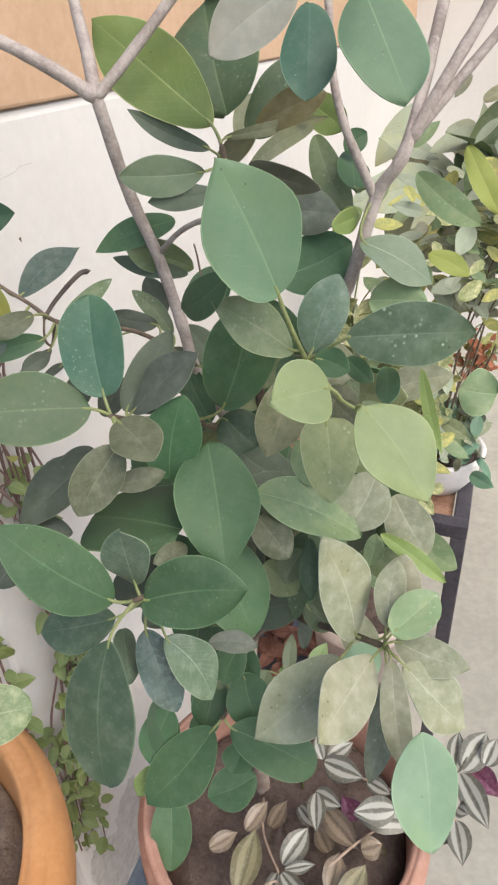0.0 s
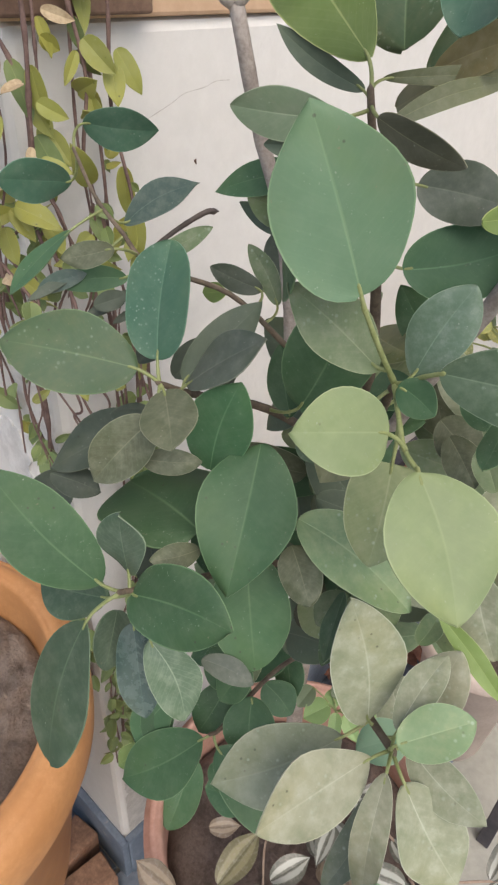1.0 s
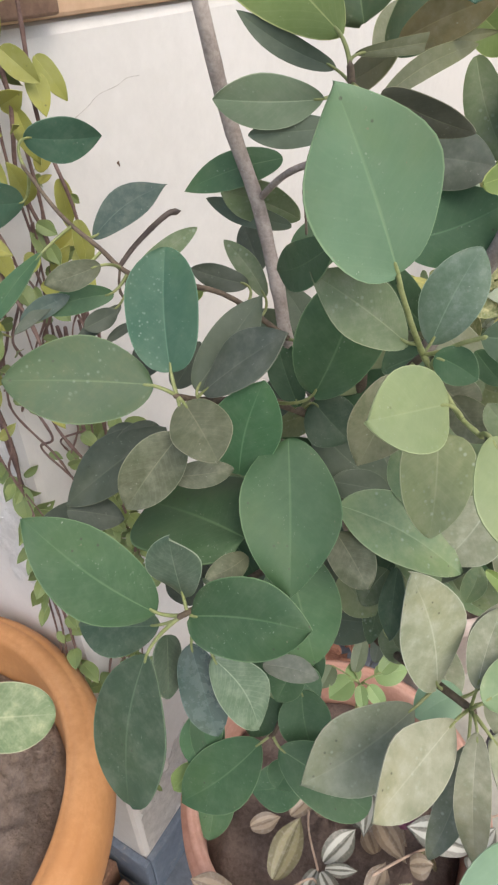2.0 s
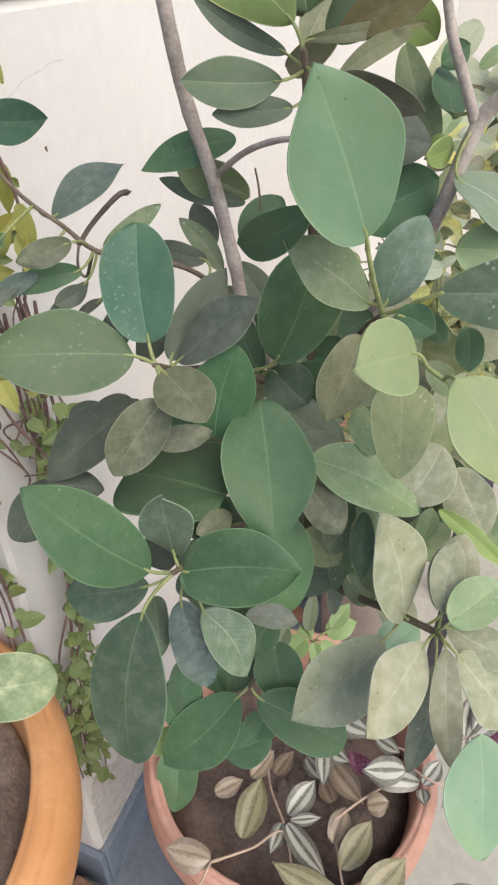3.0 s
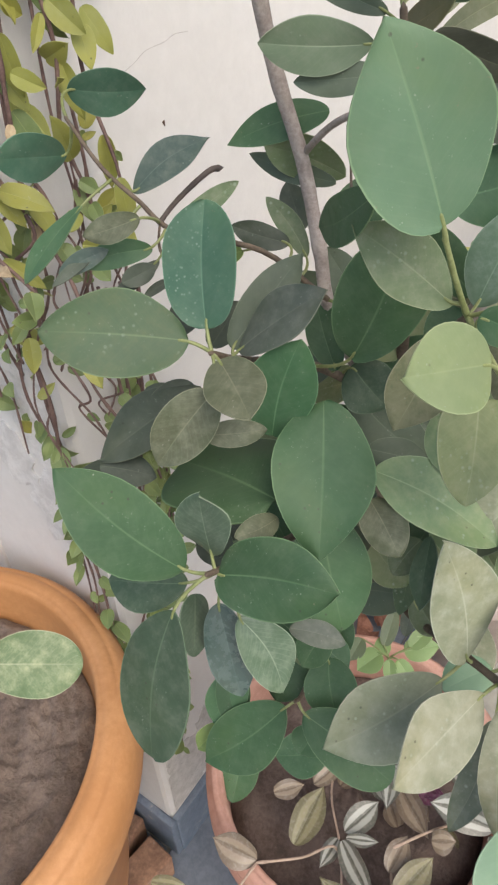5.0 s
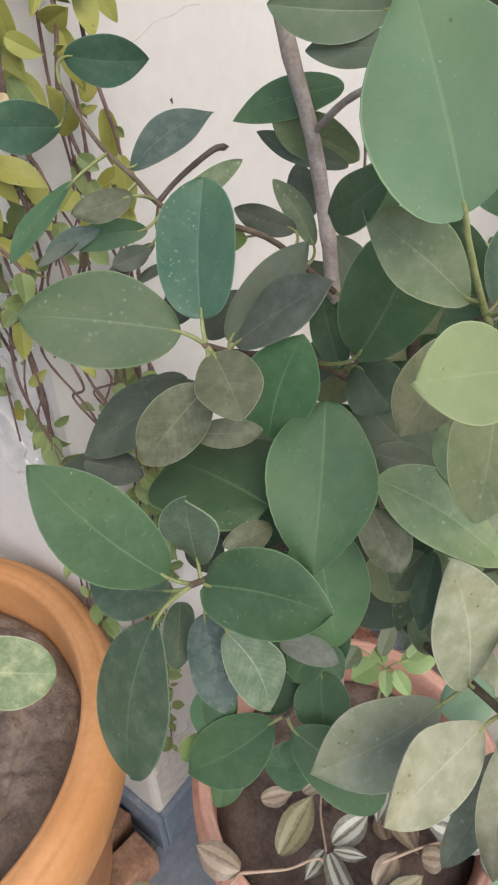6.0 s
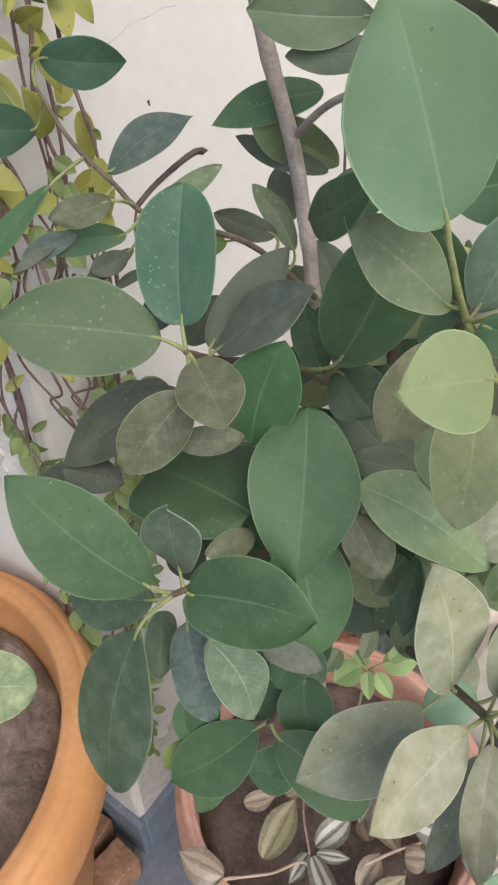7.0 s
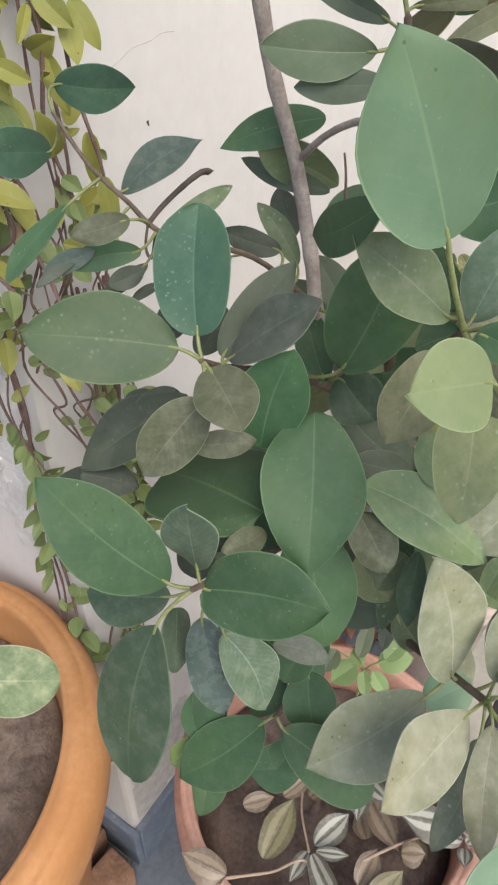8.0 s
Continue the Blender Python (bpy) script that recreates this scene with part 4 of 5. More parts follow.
leaf("dusk", (-0.1257, 0.3769, 1.0744), (-0.1253, 0.3589, 1.0562), 0.0158, (0.35, -0.72, 0.60))
leaf("curl", (-0.0800, 0.5000, 1.1720), (-0.0477, 0.4709, 1.1898), 0.0170, (0.30, -0.88, 0.36))
leaf("rust", (-0.0400, 0.4600, 1.1960), (0.0000, 0.4480, 1.2130), 0.0190, (0.45, -0.80, 0.40))
leaf("mossy", (-0.0480, 0.4720, 1.1900), (-0.0200, 0.4950, 1.2300), 0.0300, (0.30, -0.85, 0.42))
leaf("lime2", (-0.1320, 0.4300, 1.0740), (-0.1520, 0.4300, 1.0660), 0.0120, (0.45, -0.80, 0.40), stalk=False)
branch("petiole", [(-0.1320, 0.4300, 1.0740), (-0.1110, 0.4300, 1.0815), (-0.0900, 0.4300, 1.0870)], 0.0006, 0.0008, PETIOLE, 0.1)

# leaves deeper in the crown
rng = random.Random(4)
A0, A1, A2, A3 = (Vector(q) for q in ((-0.105, 0.455, 1.050), (0.030, 0.515, 1.055), (-0.058, 0.375, 0.865), (0.070, 0.425, 0.890)))
for k in range(56):
    u, v = rng.random(), rng.random()
    q = A0.lerp(A1, u).lerp(A2.lerp(A3, u), v) + Vector((0, rng.uniform(-0.015, 0.045), rng.uniform(-0.01, 0.01)))
    d = Vector((rng.uniform(-1, 1), rng.uniform(-0.7, 0.3), rng.uniform(-1, 0.6))).normalized()
    size = rng.uniform(0.040, 0.062)
    kinds = ("dark", "deep", "green", "olive", "hang", "brown") if u < 0.6 else ("olive", "hang", "light", "dusty", "deep", "tan")
    leaf(kinds[k % 6], q, q + d * size, size * rng.uniform(0.45, 0.6), (rng.uniform(-0.3, 0.6), -0.8, rng.uniform(0.2, 1.0)), stalk=k % 2 == 0)

for k in range(13):
    q = Vector((rng.uniform(-0.118, -0.072), rng.uniform(0.400, 0.465), rng.uniform(0.735, 0.880)))
    d = Vector((rng.uniform(-1, 1), rng.uniform(-0.6, 0.3), rng.uniform(-1, 0.4))).normalized()
    size = rng.uniform(0.036, 0.054)
    leaf(("deep", "green", "olive", "deep", "dark")[k % 5], q, q + d * size, size * rng.uniform(0.5, 0.65), (rng.uniform(-0.2, 0.6), -0.7, rng.uniform(0.4, 1.0)), stalk=False)


# ---- zebra plant in the terracotta pot ----
def zebra_material(name, dark, light):
    m, t, b = material(name, 0.35)
    uv = node(t, "ShaderNodeSeparateXYZ", Vector=t.nodes.new("ShaderNodeTexCoord").outputs["UV"])
    off = maths(t, "ABSOLUTE", maths(t, "SUBTRACT", uv.outputs[0], 0.5))
    off = maths(t, "ADD", off, maths(t, "MULTIPLY", maths(t, "SUBTRACT", noisy(t, 160.0), 0.5), 0.10))
    band = maths(t, "MULTIPLY", ramp(t, off, 0.05, 0.11), maths(t, "SUBTRACT", 1.0, ramp(t, off, 0.26, 0.33)))
    base = mixed(t, band, dark, light)
    base = mixed(t, maths(t, "MULTIPLY", ramp(t, noisy(t, 300.0), 0.45, 0.7), 0.3), base, (0.35, 0.32, 0.27))
    t.links.new(base, b.inputs["Base Color"])
    bumped(t, b, noisy(t, 200.0), 0.2, 0.0006)
    return m


ZEBRA = zebra_material("zebra_leaf", (0.105, 0.105, 0.082), (0.36, 0.365, 0.315))
ZOLIVE = zebra_material("zebra_leaf_olive", (0.150, 0.135, 0.070), (0.245, 0.225, 0.125))
ZBROWN = zebra_material("zebra_leaf_brown", (0.165, 0.125, 0.085), (0.27, 0.215, 0.15))
ZPURPLE = zebra_material("zebra_leaf_purple", (0.13, 0.035, 0.075), (0.18, 0.06, 0.11))
STRAW = mottled("straw_stem", (0.32, 0.23, 0.17), (0.46, 0.35, 0.27), 60, 0.7, 400, 0.3, 0.001)
zebra = thing("zebra_plant", (-0.030, 0.400, 0.515), "trailing zebra plant with silver-striped and dried olive leaves", "potted plant")
ZO = Vector(zebra.location)


def zleaf(mat, base, tip, width, face=(0.1, -0.55, 0.8), fold=0.35, bend=0.10):
    bm = blade(bmesh.new(), (Vector(tip) - Vector(base)).length, width * 0.82, 0.46, bend, fold, 0.05, 0.0, 1.15, 0.0007, 14, 6, seed=width * 900)
    return part("leaf", bm, (mat, ZPURPLE), zebra, m=Matrix.Translation(-ZO) @ aimed(base, tip, face))


def zstem(points, r=0.0012):
    part("stem", tube([q - ZO for q in spline(points)], r, r * 0.8, 8, 0.3), STRAW, zebra)


zleaf(ZOLIVE, (-0.043, 0.346, 0.560), (-0.045, 0.404, 0.568), 0.035)
zleaf(ZBROWN, (-0.056, 0.306, 0.600), (-0.095, 0.296, 0.608), 0.033)
zleaf(ZEBRA, (-0.008, 0.376, 0.575), (0.007, 0.413, 0.583), 0.029)
zleaf(ZEBRA, (-0.006, 0.366, 0.580), (0.037, 0.335, 0.588), 0.026)
zleaf(ZEBRA, (-0.011, 0.369, 0.570), (-0.012, 0.339, 0.578), 0.018)
zleaf(ZEBRA, (-0.004, 0.370, 0.580), (0.022, 0.379, 0.588), 0.014)
zleaf(ZOLIVE, (0.059, 0.321, 0.590), (-0.006, 0.323, 0.598), 0.030)
zleaf(ZOLIVE, (0.072, 0.322, 0.600), (0.102, 0.368, 0.608), 0.037)
zleaf(ZBROWN, (0.038, 0.370, 0.570), (0.040, 0.403, 0.578), 0.026)
zleaf(ZOLIVE, (0.050, 0.351, 0.575), (0.067, 0.398, 0.583), 0.031)
zleaf(ZBROWN, (0.059, 0.412, 0.575), (0.077, 0.419, 0.583), 0.026)
zleaf(ZEBRA, (0.100, 0.447, 0.585), (0.047, 0.432, 0.593), 0.031)
zleaf(ZEBRA, (0.103, 0.444, 0.590), (0.116, 0.470, 0.598), 0.022)
zleaf(ZEBRA, (0.104, 0.444, 0.580), (0.108, 0.428, 0.588), 0.017)
zleaf(ZBROWN, (0.015, 0.444, 0.565), (0.054, 0.413, 0.573), 0.030)
zleaf(ZEBRA, (-0.010, 0.439, 0.565), (0.012, 0.420, 0.573), 0.021)
zleaf(ZPURPLE, (0.027, 0.456, 0.560), (0.054, 0.457, 0.568), 0.018)
zleaf(ZEBRA, (0.008, 0.477, 0.580), (0.038, 0.469, 0.588), 0.021)
zleaf(ZEBRA, (0.052, 0.478, 0.580), (0.076, 0.467, 0.588), 0.021)
zleaf(ZOLIVE, (-0.119, 0.244, 0.600), (-0.089, 0.255, 0.608), 0.019)
zleaf(ZBROWN, (-0.073, 0.262, 0.600), (-0.052, 0.271, 0.608), 0.020)
zleaf(ZEBRA, (0.129, 0.341, 0.600), (0.159, 0.368, 0.608), 0.026)
zleaf(ZBROWN, (-0.083, 0.374, 0.560), (-0.061, 0.393, 0.568), 0.022)
zleaf(ZBROWN, (-0.057, 0.406, 0.550), (-0.044, 0.438, 0.558), 0.023)
zleaf(ZEBRA, (0.005, 0.482, 0.585), (0.047, 0.472, 0.593), 0.031)
zleaf(ZEBRA, (0.003, 0.484, 0.585), (-0.010, 0.504, 0.593), 0.020)
zleaf(ZEBRA, (0.007, 0.488, 0.585), (0.030, 0.508, 0.593), 0.023)
zleaf(ZEBRA, (0.005, 0.449, 0.580), (0.015, 0.410, 0.588), 0.023)
zleaf(ZEBRA, (0.004, 0.450, 0.580), (0.031, 0.439, 0.588), 0.025)
zleaf(ZEBRA, (0.083, 0.440, 0.610), (0.049, 0.422, 0.618), 0.032)
zleaf(ZEBRA, (0.141, 0.507, 0.600), (0.163, 0.555, 0.608), 0.036)
zleaf(ZEBRA, (0.139, 0.503, 0.600), (0.167, 0.453, 0.608), 0.033)
zleaf(ZEBRA, (0.139, 0.453, 0.600), (0.148, 0.413, 0.608), 0.028)
zleaf(ZEBRA, (0.133, 0.501, 0.600), (0.134, 0.547, 0.608), 0.026)
zleaf(ZEBRA, (0.135, 0.452, 0.600), (0.123, 0.421, 0.608), 0.022)
zleaf(ZPURPLE, (0.148, 0.521, 0.590), (0.177, 0.493, 0.598), 0.031)
zleaf(ZEBRA, (0.162, 0.519, 0.600), (0.172, 0.549, 0.608), 0.027)
zleaf(ZEBRA, (0.140, 0.467, 0.600), (0.148, 0.459, 0.608), 0.019)
zstem([(-0.055, 0.304, 0.600), (-0.028, 0.333, 0.585), (-0.006, 0.359, 0.575), (0.020, 0.321, 0.530)])
zstem([(-0.055, 0.304, 0.600), (-0.057, 0.272, 0.600)])
zstem([(-0.055, 0.454, 0.530), (-0.037, 0.404, 0.560), (-0.010, 0.368, 0.575)])
zstem([(0.040, 0.371, 0.570), (0.050, 0.350, 0.570), (0.062, 0.335, 0.550)])
zstem([(0.031, 0.385, 0.575), (0.066, 0.429, 0.580), (0.101, 0.450, 0.585)])
zstem([(0.010, 0.484, 0.585), (0.050, 0.479, 0.580), (0.097, 0.473, 0.590), (0.137, 0.503, 0.600)])
zstem([(0.081, 0.453, 0.600), (0.112, 0.439, 0.610), (0.139, 0.455, 0.600)])
zleaf(ZBROWN, (0.005, 0.45, 0.552), (0.051, 0.441, 0.535), 0.036)
zleaf(ZBROWN, (-0.038, 0.428, 0.529), (-0.026, 0.443, 0.557), 0.022)
zleaf(ZBROWN, (0.025, 0.429, 0.517), (0.009, 0.435, 0.548), 0.024)
zleaf(ZPURPLE, (0.046, 0.451, 0.55), (0.031, 0.456, 0.578), 0.02)
zleaf(ZOLIVE, (0.077, 0.442, 0.508), (0.065, 0.447, 0.536), 0.02)
zleaf(ZBROWN, (-0.011, 0.412, 0.497), (0.015, 0.408, 0.496), 0.018)


# ---- creeper on the wall ----
random.seed(11)
creeper = thing("creeper", (WALL + 0.015, CORNER + 0.03, 1.19), "creeper with maroon stems and lime leaves hanging down a wall", "climbing plant")
CO = Vector(creeper.location)
LIME = leaf_material("creeper_leaf", (0.262, 0.276, 0.068), (0.42, 0.43, 0.15), 0.45, 0.15)
MOSS = leaf_material("creeper_leaf_green", (0.150, 0.205, 0.075), (0.36, 0.40, 0.16), 0.45, 0.15)


def hanging(points, r, name="stem", mat=VINE):
    line = spline(points, 7)
    part(name, tube([q - CO for q in line], r, r * 0.7, 8, 0.4), mat, creeper)
    return line


def leaflets(line, count, size, mat, start=0.0, stop=1.0, droop=0.7, slim=0.66):
    bm = bmesh.new()
    for k in range(count):
        u = start + (stop - start) * (k + random.random()) / count
        q = line[min(int(u * (len(line) - 1)), len(line) - 1)]
        out = Vector((random.uniform(-0.1, 1.0), random.uniform(-1, 0.9), random.uniform(-1.2, 0.4) * droop)).normalized()
        face = Vector((random.uniform(0.3, 1), random.uniform(-1, -0.1), random.uniform(-0.1, 0.9)))
        s = size * random.uniform(0.6, 1.25)
        a = q + out * s * 0.25
        blade(bm, s, s * slim * random.uniform(0.8, 1.2), 0.42, 0.15, 0.3, 0.05, random.uniform(-0.5, 0.5), 0.9, 0.0004, 9, 6,
              aimed(a - CO, a + out * s - CO, face), k)
    part("foliage", bm, (mat, mat), creeper, kind="stuff")


for n in range(9):
    y0 = CORNER - 0.045 + 0.0125 * n + random.uniform(-0.006, 0.006)
    x0 = WALL + random.uniform(0.008, 0.040)
    end = random.uniform(0.86, 1.00)
    pts = [(x0 + random.uniform(-0.004, 0.008) * k, y0 + random.uniform(-0.009, 0.009) + 0.002 * k, 1.26 - (1.26 - end) * k / 6) for k in range(7)]
    line = hanging(pts, random.uniform(0.0008, 0.0015))
    leaflets(line, 4, 0.031, LIME if n % 3 else MOSS, 0.02, 0.60, 3.2, 0.42)
    leaflets(line, 4, 0.021, LIME, 0.25, 0.95, 1.8, 0.55)
    leaflets(line, 3, 0.015, MOSS, 0.45, 1.0, 0.8)
    if n in (1, 2, 4):
        leaflets(line, 3, 0.018, DRY, 0.15, 0.6, 2.0, 0.5)
for n in range(7):
    x0 = WALL - 0.085 + 0.0135 * n + random.uniform(-0.005, 0.005)
    end = random.uniform(0.84, 1.00)
    pts = [(x0 + random.uniform(-0.010, 0.010), CORNER - random.uniform(0.008, 0.030), 1.26 - (1.26 - end) * k / 6) for k in range(7)]
    line = hanging(pts, random.uniform(0.0011, 0.0021))
    leaflets(line, 3, 0.026, MOSS if n % 3 else LIME, 0.2, 1.0, 1.8, 0.5)
    leaflets(line, 5, 0.014, MOSS, 0.45, 1.0, 0.6)
# leafy ends that hang before the east face and lean towards the corner
for n in range(8):
    end = random.uniform(0.30, 0.44)
    pts = []
    for k in range(8):
        z = 1.00 - (1.00 - end) * k / 7
        lean = 0.072 - 0.052 * min(1.0, max(0.0, (0.74 - z) / 0.26))
        pts.append((WALL + 0.010 + random.uniform(0, 0.020), CORNER + lean + 0.005 * (n - 4) + random.uniform(-0.008, 0.008), z))
    line = hanging(pts, random.uniform(0.0010, 0.0016))
    leaflets(line, 20, 0.020, MOSS, 0.15, 1.0, 0.6, 0.6)
    leaflets(line, 16, 0.014, MOSS, 0.2, 1.0, 0.6)
# a looser strand along the corner
for n in range(3):
    end = random.uniform(0.50, 0.62)
    pts = [(WALL + 0.006 - 0.010 * n + random.uniform(-0.005, 0.005), CORNER - 0.008 - random.uniform(0.0, 0.012), 1.00 - (1.00 - end) * k / 6) for k in range(7)]
    line = hanging(pts, random.uniform(0.0012, 0.0018))
    leaflets(line, 13, 0.022, MOSS, 0.2, 1.0, 0.7, 0.55)
for n in range(14):
    y0, z0 = CORNER + random.uniform(-0.03, 0.06), random.uniform(0.92, 1.12)
    dy, dz = random.uniform(-0.03, 0.03), random.uniform(0.06, 0.15)
    pts = [(WALL + 0.012 + random.uniform(0, 0.035), y0 + dy * k / 4 + random.uniform(-0.006, 0.006), z0 - dz * k / 4) for k in range(5)]
    line = hanging(pts, random.uniform(0.0007, 0.0013), "twig")
    leaflets(line, 2, 0.015, MOSS, 0.2, 1.0, 0.8)
WOOD = mottled("dark_wood", (0.11, 0.065, 0.045), (0.20, 0.125, 0.085), 12, 0.8, 160, 0.5, 0.002)
plank = part("wooden_plank", box(bmesh.new(), (0, 0, 0), (0.012, 0.115, 0.16), 0.002), WOOD, smooth=False, m=Matrix.Translation((WALL + 0.004, CORNER - 0.008, 1.197)))
tagged(plank, "dark brown wooden plank fixed along the wall top", "plank")

# hairline crack and a speck on the wall
INK = mottled("crack_shadow", (0.44, 0.41, 0.38), (0.56, 0.53, 0.49), 200, 0.9)
crack = [(WALL, 0.478 + 0.016 * k + 0.003 * math.sin(k * 2.3), 1.108 + 0.010 * k - 0.0006 * k * k + 0.002 * math.sin(k * 3.1)) for k in range(9)]
part("crack", tube(spline(crack, 4), 0.0003, 0.0002, 6, 0.6), INK, wall_east, "hairline crack")
part("stain", tube(spline([(WALL, 0.5655, 1.0935), (WALL, 0.567, 1.090)], 4), 0.0014, 0.0006, 8), WOOD, wall_east, "small dark speck")

# worn plaster near the foot of the corner
GRIME = mottled("worn_plaster", (0.47, 0.45, 0.415), (0.63, 0.605, 0.565), 70, 0.9, 420, 0.9, 0.003, ((0.27, 0.245, 0.21), 0.60))
PITTED = mottled("pitted_limewash", (0.60, 0.585, 0.555), (0.78, 0.765, 0.735), 60, 0.9, 380, 1.0, 0.004, ((0.36, 0.345, 0.32), 0.66))


def patch(size, along, up, face, thick, mat=GRIME):
    """A thin uneven skin of worn plaster on a wall face."""
    bm = bmesh.new()
    ring = []
    for k in range(56):
        a = 2 * math.pi * k / 56
        q = Vector((math.cos(a), math.sin(a), up * 37 + along * 53))
        r = size * (1.25 + 0.45 * noise.noise(q * 1.1) + 0.35 * noise.noise(q * 3.0) + 0.22 * noise.noise(q * 8.0))
        u, v = along + r * math.cos(a), max(0.118, up + 1.5 * r * math.sin(a))
        ring.append(Vector((WALL, max(CORNER + 0.011, u), v)) if face == "x" else Vector((min(WALL - 0.011, u), CORNER, v)))
    d = Vector((thick, 0, 0)) if face == "x" else Vector((0, -thick, 0))
    low, top = [bm.verts.new(q) for q in ring], [bm.verts.new(q + d) for q in ring]
    bm.faces.new(top)
    for k in range(56):
        j = (k + 1) % 56
        bm.faces.new((low[k], low[j], top[j], top[k]))
    bmesh.ops.recalc_face_normals(bm, faces=bm.faces)
    part("plaster_flake", bm, mat, wall_east if face == "x" else wall_south, "worn grey plaster", smooth=False)


for n, (along, up, size) in enumerate(((0.050, 0.165, 0.040), (0.105, 0.205, 0.045), (0.040, 0.265, 0.020), (0.150, 0.160, 0.035), (0.028, 0.33, 0.010))):
    patch(size, CORNER + along, up, "x", 0.0006 + 0.0004 * n)
for n, (along, up, size) in enumerate(((0.040, 0.88, 0.030), (0.050, 0.77, 0.030), (0.040, 0.98, 0.024), (0.095, 0.82, 0.022))):
    patch(size, WALL - along, up, "y", 0.0006 + 0.0004 * n, PITTED)

# ---- loose bricks on the slabs beside the corner ----
def brick_mesh():
    bm = box(bmesh.new(), (-0.026, -0.045, 0.0), (0.026, 0.045, 0.065), 0.003)
    for v in bm.verts:
        v.co += Vector((noise.noise(v.co * 40), noise.noise(v.co * 40 + Vector((5, 0, 0))), 0)) * 0.004
    return bm


first = part("brick", brick_mesh(), BRICK, smooth=False, m=pose(-0.313, 0.332, 0.004, 0, 0, -9))
tagged(first, "broken piece of weathered red brick lying on the slabs by the wall", "brick", "bricks beside the pot")
tagged(copy_thing(first, pose(-0.378, 0.343, 0.004, 0, 0, 4)), group="bricks beside the pot")


# ---- weeds by the far rim ----
weed = thing("weed_seedling", (-0.020, 0.490, 0.515), "bright lime weed seedling at the rim of a pot", "seedling")
WO = Vector(weed.location)
WEED = leaf_material("weed_leaf", (0.205, 0.300, 0.115), (0.38, 0.46, 0.24), 0.4, 0.05)
WEED_DULL = leaf_material("weed_leaf_dull", (0.150, 0.190, 0.110), (0.30, 0.33, 0.21), 0.45, 0.2)
hub = Vector((-0.0208, 0.4578, 0.7313))
part("stem", tube([q - WO for q in spline([(-0.020, 0.490, 0.505), (-0.026, 0.476, 0.62), hub])], 0.0016, 0.0011, 8), PETIOLE, weed)
for k, (a, far, wide) in enumerate((
        ((-0.0196, 0.4559, 0.7334), (-0.0097, 0.4421, 0.7202), 0.0118), ((-0.0133, 0.4591, 0.7343), (0.0059, 0.4518, 0.7237), 0.0134),
        ((-0.0115, 0.4664, 0.7386), (0.0120, 0.4842, 0.7437), 0.0207), ((-0.0274, 0.4565, 0.7352), (-0.0397, 0.4379, 0.7233), 0.0212),
        ((-0.0243, 0.4566, 0.7347), (-0.0341, 0.4680, 0.7404), 0.0140), ((-0.0276, 0.4619, 0.7386), (-0.0316, 0.4931, 0.7571), 0.0135),
        ((-0.0461, 0.4574, 0.7398), (-0.0484, 0.4404, 0.7267), 0.0165), ((-0.0080, 0.4700, 0.7420), (0.0020, 0.4920, 0.7560), 0.0150))):
    a, far = Vector(a), Vector(far)
    mat = WEED_DULL if k in (5, 6) else WEED
    part("leaf", blade(bmesh.new(), (far - a).length, wide, 0.42, 0.14, 0.25, 0.05, 0.1 * (k % 3 - 1), 0.9, 0.0005, 10, 6, seed=k * 2.1), (mat, mat), weed,
         m=Matrix.Translation(-WO) @ aimed(a, far, (0.15 + 0.1 * (k % 3), -0.55, 0.8)))
    part("stalk", tube([q - WO for q in spline([hub, hub.lerp(a, 0.5) + Vector((0, 0, 0.002)), a], 4)], 0.0008, 0.0007, 6), PETIOLE, weed)

# ---- dry leaves on the slabs behind the pot ----
FALLEN = mottled("fallen_leaf", (0.17, 0.075, 0.05), (0.33, 0.165, 0.115), 40, 0.8, 300, 0.5, 0.001)
lrng = random.Random(17)
bm = bmesh.new()
for k in range(150):
    a = Vector((lrng.uniform(-0.27, -0.02), lrng.uniform(0.74, 1.14), 0.006 + 0.00020 * k))
    if (a.xy - Vector((-0.050, 1.005))).length < 0.16:
        continue
    d = Vector((lrng.uniform(-1, 1), lrng.uniform(-1, 1), lrng.uniform(0.0, 0.2))).normalized()
    size = lrng.uniform(0.05, 0.09)
    blade(bm, size, size * 0.45, 0.5, 0.25, 0.5, 0.1, lrng.uniform(-0.8, 0.8), 0.9, 0.0006, 8, 6, aimed(a, a + d * size, (lrng.uniform(-0.3, 0.3), lrng.uniform(-0.5, 0.1), 1)), k)
litter = part("fallen_leaves", bm, (FALLEN, FALLEN))
tagged(litter, "curled red-brown dry leaves lying on the slabs by the wall", "dry leaves", kind="stuff")

# ---- sapling in the orange pot ----
sapling = thing("sapling", (-0.215, 0.150, 0.598), "small sapling with one variegated leaf in dry soil", "seedling")
XO = Vector(sapling.location)
part("stem", tube([q - XO for q in spline([(-0.215, 0.150, 0.59), (-0.19, 0.170, 0.75), (-0.155, 0.190, 0.90), (-0.1212, 0.2062, 0.9690)])], 0.0030, 0.0014, 10, 0.2), TWIG, sapling)
part("leaf", blade(bmesh.new(), 0.0436, 0.0300, 0.52, 0.05, 0.1, 0.05, 0.0, 0.45), (LEAF["vari"], BACK), sapling, m=Matrix.Translation(-XO) @ aimed((-0.1214, 0.2061, 0.9690), (-0.0884, 0.2331, 0.9614), (0.30, -0.55, 0.78)))

